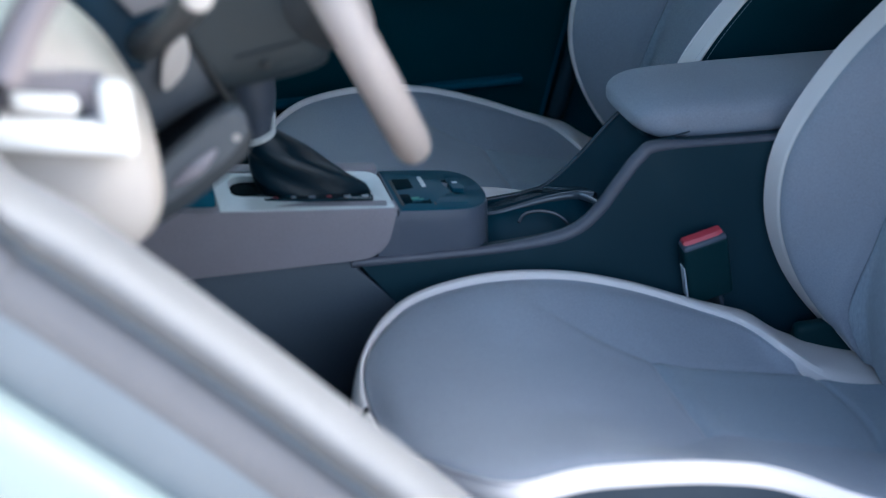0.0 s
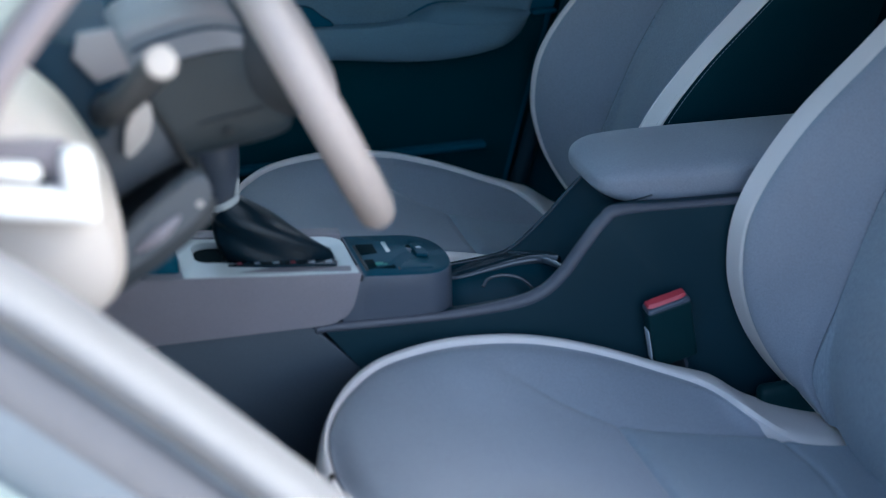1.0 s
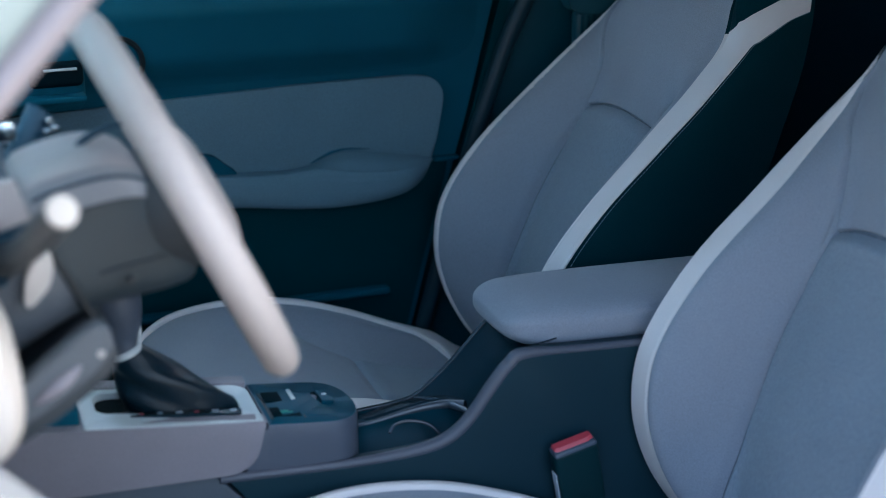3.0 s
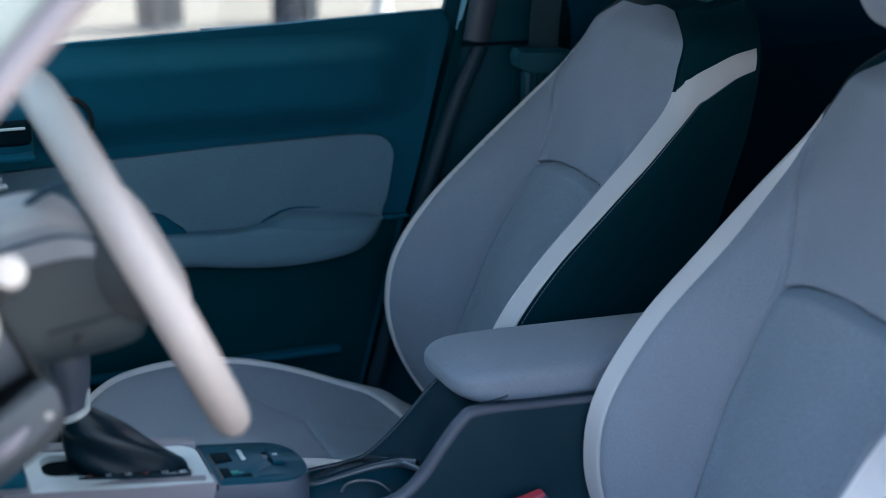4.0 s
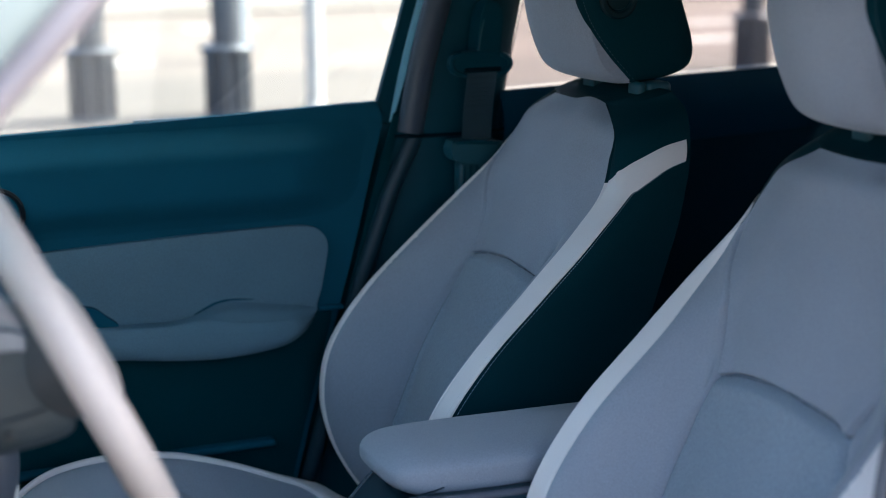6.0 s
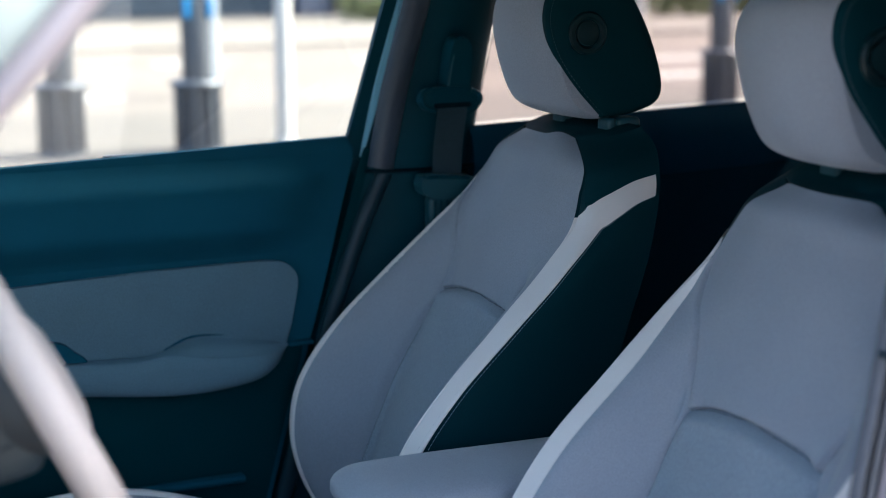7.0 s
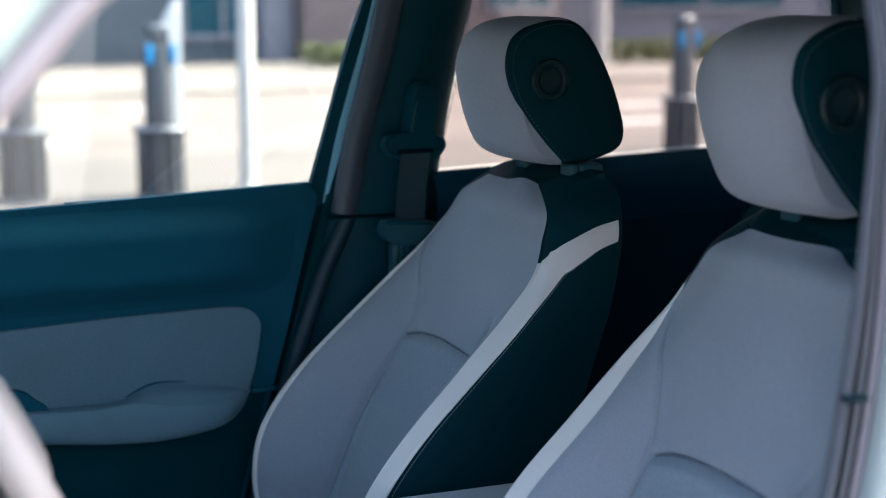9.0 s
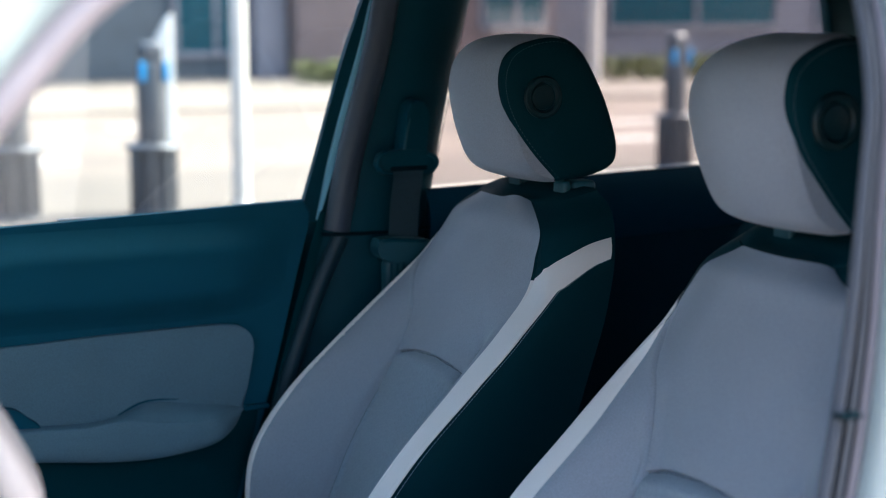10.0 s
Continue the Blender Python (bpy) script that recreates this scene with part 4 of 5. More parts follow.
for x in np.concatenate([np.linspace(-0.30, 0.55, 18), np.linspace(0.565, 0.80, 40), 0.834 - 0.032 * (1 - np.linspace(0, 1, 16)) ** 2]):
    top, low_, rear = (float(np.interp(x, c[:, 0], c[:, 1])) for c in (ridge, arm_low, arm_back))
    deep = 0.046 * math.sqrt(max(0.02, 1 - smooth_step(0.74, 0.836, x) ** 2))
    bend = min(0.007, (top - low_) * 0.3)
    sec = [(0.0, rear - 0.001), (deep * 0.5, rear + (top - rear) * 0.45 + 0.001), (deep - bend * 0.9, top + bend * 0.1), (deep - bend * 0.2, top - bend * 0.6),
           (deep + 0.001, top - (top - low_) * 0.45), (deep - 0.003, low_ + (top - low_) * 0.22), (deep * 0.72, low_ + 0.001), (deep * 0.35, low_ - 0.001), (0.0, low_ + 0.002)]
    rows.append([(x, FY - 0.010 - d, z) for d, z in spline(sec, 40)])
bm = bmesh.new()
sheet(bm, rows)
part("armrest", bm, DOORCLOTH, door, "slate grey padded armrest")
# shade of the hollow behind the grip, painted as a thin dark strip
notch = spline([(0.615, 0.677), (0.635, 0.6865), (0.655, 0.694), (0.680, 0.6965), (0.720, 0.693)], 30)
part("grip_shade", tube([(x, FY - 0.0125, z) for x, z in notch], [0.0006 + 0.0014 * math.sin(math.pi * min(1, (k + 3) / 33)) ** 0.8 for k in range(31)], 12), DARK, door, "dark strip painting the shade behind the grip")
part("shell_ledge", rbox(0.838, 0.884, FY - 0.016, FY + 0.004, 0.6585, 0.6665, 0.003), DARK, door, "narrow ledge in the trim")
rows = []
for x in np.linspace(-0.40, 1.0, 40):
    row = []
    for k in range(17):
        z = 0.822 + 0.172 * k / 16
        end = float(np.interp(z, edge[::-1, 1], edge[::-1, 0])) - 0.012
        lift = smooth_step(0, 0.36, k / 16) * (1 - 0.85 * smooth_step(0.70, 1.0, k / 16))
        xx = min(x, end)
        row.append((xx, FY + 0.001 - 0.036 * lift * smooth_step(0, 0.14, end - xx), z))
    rows.append(row)
bm = bmesh.new()
sheet(bm, rows)
bmesh.ops.remove_doubles(bm, verts=bm.verts[:], dist=1e-6)
part("upper_pad", bm, DARK, door, "padded dark upper door trim")
part("pull_cup", prism([tuple(q) for q in spline([(0.37, 0.700), (0.40, 0.712), (0.424, 0.7135), (0.446, 0.708), (0.464, 0.693), (0.482, 0.674), (0.43, 0.666), (0.37, 0.668), (0.37, 0.700)], 40)[:-1]], FY - 0.030, FY - 0.004, 0.004), DARK, door)
part("pocket_lip", rbox(-0.3, 0.75, FY - 0.024, FY + 0.01, 0.424, 0.438, 0.006, 4), DARK, door)
part("speaker_ring", ring((0.298, FY - 0.044, 0.880), (0, -1, 0), 0.036, 0.044, 0.02, 0.004), BLACK, door)
part("speaker_grille", disc((0.298, FY - 0.040, 0.880), (0, -1, 0), 0.036, 0.01, 0.006), DARK, door)
part("sill_strip", prism([tuple(q) for q in body - [0, 0.014]] + [tuple(q) for q in (body - [0, 0.034])[::-1]], FY + 0.024, FY + 0.06, 0.003), BLACKFRAME, door, "black window sill strip")
fr0, fr1 = spline([(0.953, 0.985), (0.998, 1.13), (1.038, 1.26), (1.085, 1.385), (1.114, 1.47)], 20), spline([(0.979, 0.975), (1.012, 1.10), (1.052, 1.24), (1.095, 1.37), (1.12, 1.46)], 20)
part("window_frame", prism([tuple(q) for q in fr0] + [(x + 0.020, z) for x, z in fr1[::-1]], FY + 0.012, FY + 0.028, 0.003), PILLAR, door, "black window frame")
pane = part("window_pane", prism([(-0.30, 0.985), (0.97, 1.015), (1.10, 1.46), (0.30, 1.42)], FY + 0.018, FY + 0.022, 0), CLEAR, door, "clear side window", False)
pane.visible_shadow = False

# body strip, pillar and belt on the far side
jam = spline([(0.9835, 0.985), (1.011, 1.100), (1.038, 1.190), (1.070, 1.290), (1.091, 1.368), (1.122, 1.470)], 20)
far = spline([(0.9865, 0.980), (1.022, 1.090), (1.050, 1.190), (1.078, 1.290), (1.097, 1.368), (1.127, 1.470)], 20)
structure("door_jamb", prism([tuple(q) for q in jam[::-1]] + [tuple(q) for q in far], FY + 0.004, FY + 0.011, 0.001), JAMB, "pale blue painted door jamb")
structure("door_jamb_back", prism([(x - 0.004, z) for x, z in jam[::-1]] + [(x + 0.055, z) for x, z in jam], FY + 0.030, FY + 0.045, 0.001), BLACKFRAME, "dark gap behind the door jamb")
low = spline([(0.985, 1.0), (0.950, 0.88), (0.905, 0.72), (0.862, 0.57), (0.825, 0.44), (0.785, 0.29), (0.74, 0.14)], 24)
structure("weatherstrip", prism([(x + 0.004, z) for x, z in low] + [(x + 0.022, z) for x, z in low[::-1]], FY + 0.002, FY + 0.08, 0.004), LOWERDOOR, "blue-black door weatherstrip")
# plate added to keep the gap at the door's edge black
structure("wall_backing_plate", rbox(0.55, 1.25, FY + 0.092, FY + 0.11, 0.10, 1.0, 0.004), BLACK, "added black backing plate behind the door edge")
upf = spline([(0.992, 0.965), (1.030, 1.10), (1.071, 1.24), (1.112, 1.37), (1.141, 1.47)], 20)
upr = spline([(1.212, 0.965), (1.232, 1.08), (1.262, 1.225), (1.298, 1.36), (1.33, 1.48)], 20)
lowf = [(x + 0.024, z) for x, z in low if z < 0.97]


def pillar_skin(front, rear, name, depth, material, label):
    """A trim skin bowed towards the cabin between a front and a rear edge."""
    bm = bmesh.new()
    rows = []
    for (x0, z0), (x1, z1) in zip(front, rear):
        rows.append([(x0 + (x1 - x0) * k / 12, FY + 0.035 - depth * math.sin(math.pi * min(1, (k + 0.6) / 12.6)) ** 0.55, z0 + (z1 - z0) * k / 12) for k in range(13)])
    sheet(bm, rows)
    return structure(name, bm, material, label)


pillar_skin(upf, upr, "wall_pillar_upper", 0.055, PILLAR, "dark grey upper pillar trim")
lf = spline([(0.988, 1.0), (0.984, 0.978), (0.965, 0.83), (0.91, 0.64), (0.85, 0.42), (0.79, 0.2)], 20)
lr = spline([(1.218, 1.0), (1.215, 0.978), (1.20, 0.83), (1.18, 0.64), (1.16, 0.42), (1.15, 0.2)], 20)
pillar_skin(lf, lr, "wall_pillar_lower", 0.060, PILLAR, "dark lower pillar trim")

# front edges in lighter slate, painting the soft highlight along the pillar
column = spline([(1.016, 0.964), (1.040, 1.085), (1.067, 1.182), (1.092, 1.27), (1.114, 1.368), (1.140, 1.47)], 30)
structure("trim_pillar_edge", tube([(x, FY - 0.008, z) for x, z in column], 0.017, 24, 1.45), EDGEPL, "rounded front edge of the pillar trim in a highlight tone")
foot = spline([(1.010, 0.956), (0.995, 0.925), (0.968, 0.870), (0.946, 0.815), (0.905, 0.70), (0.85, 0.52), (0.80, 0.35)], 30)
structure("trim_pillar_foot", tube([(x + 0.014, FY - 0.008, z) for x, z in foot], 0.013, 24, 1.2), FOOTPL, "rounded front edge of the lower pillar trim in a highlight tone")
structure("trim_pillar_split", tube([(0.985, FY - 0.012, 0.960), (1.015, FY - 0.024, 0.960), (1.05, FY - 0.030, 0.960), (1.10, FY - 0.033, 0.960), (1.18, FY - 0.022, 0.960), (1.215, FY + 0.004, 0.960)], 0.0032, 8), BLACKFRAME, "dark joint in the pillar trim")
belt = thing("seat_belt", (1.12, 2.45, 0.7), "black seat belt with guide loop on the pillar trim", "seat belt")
part("slot_cover", prism([tuple(q) for q in spline([(1.116, 1.100), (1.119, 1.135), (1.125, 1.172), (1.136, 1.193), (1.152, 1.194), (1.165, 1.172), (1.163, 1.130), (1.160, 1.100)], 40)], 2.446, 2.486, 0.010, 4), PILLAR, belt, "dark hooded slot cover")
# lighter line painting the highlight on the cover's front edge
part("cover_highlight", tube(spline([(1.119, 2.4475, 1.110), (1.124, 2.4475, 1.140), (1.130, 2.4485, 1.165), (1.133, 2.452, 1.184)], 20), 0.0026, 10), GUIDEPL, belt)
part("guide", prism([tuple(q) for q in spline([(1.072, 1.104), (1.065, 1.090), (1.070, 1.074), (1.092, 1.064), (1.125, 1.061), (1.158, 1.062), (1.178, 1.073), (1.181, 1.090), (1.172, 1.101), (1.158, 1.106), (1.125, 1.110), (1.092, 1.108), (1.072, 1.104)], 80)[:-1]],
     2.442, 2.462, 0.006, 3), PILLAR, belt, "dark plastic belt guide")
for ear in ([(1.084, 1.107), (1.070, 1.101), (1.066, 1.088), (1.074, 1.075), (1.092, 1.068)], [(1.160, 1.103), (1.174, 1.096), (1.178, 1.085), (1.170, 1.074), (1.152, 1.067)]):
    part("guide_ear", tube([(x, 2.440, z) for x, z in spline(ear, 24)], 0.0042, 12), PILLAR, belt, "raised rim of the guide")
part("guide_slot", rbox(1.090, 1.160, 2.4395, 2.4435, 1.0725, 1.0810, 0.002), BLACKFRAME, belt, "black slot")
bm = bmesh.new()
sheet(bm, [[(1.095 + 0.057 * k / 6 + 0.05 * (z - 1.075), 2.4405 + 0.010 * smooth_step(1.075, 1.0, z) + 0.0012 * math.sin(9 * z), z) for k in range(7)] for z in np.linspace(1.078, 0.70, 24)])
bmesh.ops.solidify(bm, geom=bm.faces[:], thickness=0.0015)
part("webbing", bm, WEBBING, belt, "black ribbed webbing")
part("lower_guide", prism([tuple(q) for q in spline([(1.065, 0.956), (1.060, 0.940), (1.067, 0.924), (1.090, 0.916), (1.145, 0.914), (1.163, 0.930), (1.160, 0.950), (1.110, 0.956), (1.065, 0.956)], 60)[:-1]], 2.430, 2.466, 0.008, 4), GUIDEPL, belt, "dark lower guide")
part("guide_lip", tube([(1.064, 2.434, 0.953), (1.090, 2.430, 0.954), (1.150, 2.430, 0.949)], 0.0036, 10), PILLAR, belt)
part("lower_guide_neck", rbox(1.078, 1.128, 2.438, 2.464, 0.83, 0.918, 0.008, 4), GUIDEPL, belt)
for x in (1.088, 1.100, 1.112):
    part("neck_rib", tube([(x, 2.437, 0.912), (x - 0.003, 2.437, 0.84)], 0.0024, 8), PILLAR, belt)

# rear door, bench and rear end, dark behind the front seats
structure("wall_rear_door", prism([(1.20, 1.028), (1.80, 1.044), (2.25, 1.07), (2.25, 0.15), (1.17, 0.15)], FY - 0.01, FY + 0.02, 0.008), REARDOOR, "deep blue rear door trim, toned dark for shade")
# bowed top strip whose lighter tone paints the light falling off downwards
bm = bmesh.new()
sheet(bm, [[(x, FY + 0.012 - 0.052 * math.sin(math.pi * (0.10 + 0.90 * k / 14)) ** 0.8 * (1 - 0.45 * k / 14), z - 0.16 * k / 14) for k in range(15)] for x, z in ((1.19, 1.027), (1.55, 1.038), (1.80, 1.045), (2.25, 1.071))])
structure("trim_rear_pad", bm, REARPAD, "top of the rear door trim, toned lighter for window light")
structure("trim_rear_sill", prism([(1.215, 1.022), (1.80, 1.038), (2.25, 1.064), (2.25, 1.040), (1.80, 1.018), (1.215, 1.000)], FY + 0.022, FY + 0.05, 0.004), BLACKFRAME, "black rear window sill")
rp = structure("window_rear", prism([(1.225, 1.03), (2.2, 1.06), (2.1, 1.49), (1.33, 1.49)], FY + 0.04, FY + 0.044, 0), TINT, "tinted rear side window", False)
structure("wall_c_pillar", prism([(2.17, 1.04), (2.35, 1.05), (2.35, 1.56), (2.09, 1.50), (2.13, 1.36)], FY + 0.025, FY + 0.06, 0.01), BLACK_CLOTH, "dark rear pillar trim")
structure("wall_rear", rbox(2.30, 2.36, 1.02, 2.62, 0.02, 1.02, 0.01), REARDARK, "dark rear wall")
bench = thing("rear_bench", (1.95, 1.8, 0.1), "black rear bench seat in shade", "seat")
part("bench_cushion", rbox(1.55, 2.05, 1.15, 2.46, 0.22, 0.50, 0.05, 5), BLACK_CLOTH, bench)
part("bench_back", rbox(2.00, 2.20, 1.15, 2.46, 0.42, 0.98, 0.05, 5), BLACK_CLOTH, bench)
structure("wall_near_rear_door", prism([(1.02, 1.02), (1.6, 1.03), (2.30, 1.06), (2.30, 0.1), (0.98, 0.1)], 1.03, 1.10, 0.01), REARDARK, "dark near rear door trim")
structure("window_near_rear", prism([(1.15, 1.02), (2.2, 1.06), (2.05, 1.48), (1.12, 1.48)], 1.10, 1.104, 0), PRIVACY, "tinted near rear window", False)
structure("window_rear_hatch", rbox(2.30, 2.305, 1.12, 2.50, 1.02, 1.52, 0), PRIVACY, "tinted rear window", False)
structure("wall_near_pillar", prism([(1.04, 0.15), (1.20, 0.15), (1.20, 1.0), (1.07, 1.0)], 1.10, 1.16, 0.02), DARK2, "dark near pillar trim")
structure("roof_rail", rbox(0.36, 2.3, 2.36, 2.56, 1.385, 1.54, 0.02), HEADLINER, "headliner edge above the far windows")
structure("roof_rail_near", rbox(0.36, 2.3, 1.13, 1.26, 1.388, 1.54, 0.02), HEADLINER, "headliner edge above the near windows")
structure("windscreen_pillar_far", tube([(-0.35, 2.52, 0.98), (0.05, 2.48, 1.22), (0.45, 2.44, 1.49)], 0.045, 12), DARK2, "dark far windscreen pillar")

# ------------------------------------------------------------------ centre console
con = thing("center_console", (0.5, 1.81, 0.1), "charcoal centre console with silver shifter surround", "console")
side_o = [(0.288, 0.513), (0.38, 0.509), (0.47, 0.506), (0.547, 0.509), (0.585, 0.519), (0.614, 0.542), (0.644, 0.581), (0.668, 0.609), (0.692, 0.620), (0.80, 0.616), (1.00, 0.608), (1.00, 0.12), (0.34, 0.12), (0.345, 0.452)]
def smooth_outline(pts, keep, n=8):
    """Rounds the first keep points of an outline by a spline and leaves the rest."""
    return [tuple(q) for q in spline(pts[:keep], n * keep)] + pts[keep:]
part("side_panel", prism(smooth_outline(side_o, 11), 1.70, 1.722, 0.010, 5), CONSOLE, con, "dark grained side panel")
part("side_panel", prism(smooth_outline([(x + 0.0, max(z - 0.13, 0.12)) for x, z in side_o], 11), 1.885, 1.915, 0.010, 4), DARK, con)
rim_line = spline([(x, z - 0.003) for x, z in side_o[:11]], 160)
rim_r = [0.0062 + 0.0030 * smooth_step(0.45, 0.62, x) - 0.0040 * smooth_step(0.66, 0.74, x) for x, z in rim_line]
part("side_rim", tube([(x, 1.6985 + r, z) for (x, z), r in zip(rim_line, rim_r)], rim_r, 20), RIMPL, con, "lilac-grey rounded rim")
part("front_side_panel", prism([(0.284, 0.516), (0.341, 0.452), (0.336, 0.12), (-0.3, 0.12), (-0.3, 0.50), (0.087, 0.520)], 1.702, 1.735, 0.004), DARK2, con)
lil = [(-0.20, 0.632), (0.058, 0.6125), (0.129, 0.6045), (0.229, 0.5935), (0.348, 0.5815)] + [tuple(q) for q in spline([(0.341, 0.556), (0.335, 0.538), (0.325, 0.525), (0.308, 0.519), (0.285, 0.518)], 10)] + [(0.087, 0.522), (-0.20, 0.53)]
part("side_trim", prism(lil, 1.694, 1.722, 0.002, 2), GREYPL, con, "warm grey trim panel")
part("side_trim", prism([(x, z + 0.002) for x, z in lil], 1.820, 1.845, 0.002, 2), GREYPL, con, "warm grey trim panel")
part("core", rbox(-0.25, 0.60, 1.735, 1.88, 0.12, 0.47, 0.01), BLACK, con)


def top_z(x):
    return 0.599 - 0.106 * (x - 0.19)


# shifter surround: silver frame with a black slot plate
def flat_frame(outer, inner, z_of, depth):
    """A frame plate between two matching loops in x and y."""
    bm = bmesh.new()
    rows = [[(x, y, z_of(x) - depth) for x, y in outer], [(x, y, z_of(x) - 0.002) for x, y in outer],
            [(x + (a - x) * 0.06, y + (b - y) * 0.06, z_of(x)) for (x, y), (a, b) in zip(outer, inner)],
            [(x + (a - x) * 0.94, y + (b - y) * 0.94, z_of(x)) for (x, y), (a, b) in zip(outer, inner)],
            [(x, y, z_of(x) - 0.003) for x, y in inner], [(x, y, z_of(x) - depth) for x, y in inner]]
    sheet(bm, rows, closed=True)
    return bm


def rrect(x0, x1, y0, y1, r, n=8, near=None):
    """A rectangle with rounded corners; near is the radius of the two corners at y0, where it differs."""
    out, q = [], r if near is None else near
    for cx, cy, a0, r in ((x1 - r, y1 - r, 0, r), (x0 + r, y1 - r, 90, r), (x0 + q, y0 + q, 180, q), (x1 - q, y0 + q, 270, q)):
        out += [(cx + r * math.cos(radians(a0 + 90 * k / n)), cy + r * math.sin(radians(a0 + 90 * k / n))) for k in range(n + 1)]
    return out


part("shifter_surround", flat_frame(rrect(0.131, 0.346, 1.6955, 1.818, 0.024, 16, 0.003), rrect(0.152, 0.326, 1.733, 1.800, 0.022, 16), top_z, 0.008), SILVER, con, "satin silver surround")
slot = rrect(0.145, 0.332, 1.725, 1.806, 0.01)
bm = bmesh.new()
bm.faces.new([bm.verts.new((x, y, top_z(x) - 0.006)) for x, y in slot])
bmesh.ops.solidify(bm, geom=bm.faces[:], thickness=0.01)
part("slot_plate", bm, BLACKFRAME, con, "black slot plate")
scale = rrect(0.186, 0.324, 1.7225, 1.7375, 0.005, 4)
bm = bmesh.new()
sheet(bm, [[(x, y, top_z(x) - 0.002) for x, y in scale], [(x, y, top_z(x) + 0.0015) for x, y in scale], [(0.256 + (x - 0.256) * 0.97, 1.730 + (y - 1.730) * 0.85, top_z(x) + 0.0020) for x, y in scale], [(0.256 + (x - 0.256) * 0.1, 1.730 + (y - 1.730) * 0.1, top_z(0.256 + (x - 0.256) * 0.1) + 0.0020) for x, y in scale]], closed=True)
part("gear_scale", bm, GLOSS, con, "black strip with gear marks")
for k in range(6):
    x = 0.200 + 0.022 * k
    part("gear_mark", rbox(x, x + (0.008 if k in (2, 4, 5) else 0.006), 1.727, 1.733, top_z(x + 0.004) + 0.0018, top_z(x + 0.004) + 0.0026, 0), DIMRED if k in (0, 3) else DIMPALE, con, smooth=False)
part("fascia_foot", prism([(-0.10, 0.600), (0.129, 0.600), (0.129, 0.622), (0.06, 0.640), (-0.10, 0.690)], 1.712, 1.830, 0.006), DARK, con, "dark foot of the fascia")
# switch block behind it
block = spline([(0.350, 1.704), (0.40, 1.704), (0.445, 1.708), (0.470, 1.730), (0.478, 1.770), (0.470, 1.815), (0.445, 1.838), (0.40, 1.842), (0.350, 1.842)], 40)
zt = lambda x: 0.571 - 0.10 * (x - 0.35)
bm = bmesh.new()
rows = []
mid_b = block.mean(0)
for k, dz in ((1.0, -0.10), (1.0, -0.018), (0.995, -0.006), (0.97, 0.0), (0.6, 0.0005), (0.02, 0.0005)):
    rows.append([(mid_b[0] + (x - mid_b[0]) * k, mid_b[1] + (y - mid_b[1]) * k, zt(x) + dz) for x, y in block])
sheet(bm, rows, closed=True)
part("switch_block", bm, BLOCKPL, con, "slate switch block")
part("block_root", rbox(0.322, 0.358, 1.7042, 1.838, 0.44, 0.566, 0.002), BLOCKPL, con)
part("switch_plate", flat_frame([tuple(mid_b + (q - mid_b) * 0.95) for q in block], [tuple(mid_b + (q - mid_b) * 0.05) for q in block], lambda x: zt(x) + 0.0025, 0.004), PLATE, con, "dark switch plate")


def on_block(name, x0, x1, y0, y1, h, material, label=""):
    """A small piece on the sloping top of the switch block."""
    cx, cy = (x0 + x1) / 2, (y0 + y1) / 2
    m = Matrix.Translation((cx, cy, zt(cx) + 0.0025)) @ Matrix.Rotation(math.atan(0.10), 4, "Y")
    return part(name, rbox(x0 - cx, x1 - cx, y0 - cy, y1 - cy, -0.003, h, 0.0010, 2, m), material, con, label)


on_block("button", 0.362, 0.392, 1.768, 1.800, 0.003, BLACKFRAME)
on_block("parking_switch", 0.395, 0.4005, 1.768, 1.800, 0.006, SILVER, "chrome-edged parking brake switch")
on_block("button", 0.362, 0.398, 1.722, 1.752, 0.002, BLACKFRAME)
on_block("button_mark", 0.374, 0.389, 1.731, 1.740, 0.0030, GREENMARK, "green mark")
on_block("button_rim", 0.358, 0.362, 1.718, 1.802, 0.0012, BLACK)
on_block("button_rim", 0.400, 0.403, 1.718, 1.802, 0.0012, BLACK)
on_block("button", 0.412, 0.430, 1.768, 1.800, 0.003, PLATE)
on_block("button_mark", 0.416, 0.423, 1.783, 1.787, 0.0036, PALE)
on_block("button_mark", 0.405, 0.409, 1.785, 1.789, 0.0030, RED, "red mark")
on_block("button", 0.434, 0.450, 1.764, 1.800, 0.003, PLATE)
on_block("button_mark", 0.438, 0.445, 1.781, 1.787, 0.0036, PALE)
on_block("button", 0.425, 0.431, 1.770, 1.790, 0.0046, BLACKFRAME)
on_block("button", 0.405, 0.445, 1.722, 1.750, 0.0015, PLATE)
# cup tray
part("tray_floor", rbox(0.46, 0.66, 1.725, 1.862, 0.458, 0.470, 0.003), TRAYPL, con, "black cup tray")
edge_far = spline([(0.470, 0.497), (0.507, 0.500), (0.560, 0.504), (0.590, 0.511), (0.618, 0.531), (0.645, 0.555), (0.670, 0.581), (0.695, 0.605), (0.730, 0.630)], 60)
part("tray_far_wall", prism([tuple(q) for q in edge_far] + [(0.74, 0.40), (0.47, 0.40)], 1.858, 1.868, 0.003, 3), TRAYPL, con, "dark tray wall")
part("tray_far_rim", tube([(x, 1.863, z) for x, z in edge_far], 0.0035, 12), GLOSS, con, "gloss rim")
back_line = spline([(0.478, 1.800, 0.508), (0.507, 1.792, 0.513), (0.565, 1.790, 0.523), (0.605, 1.785, 0.527), (0.628, 1.765, 0.530)], 40)
bm = bmesh.new()
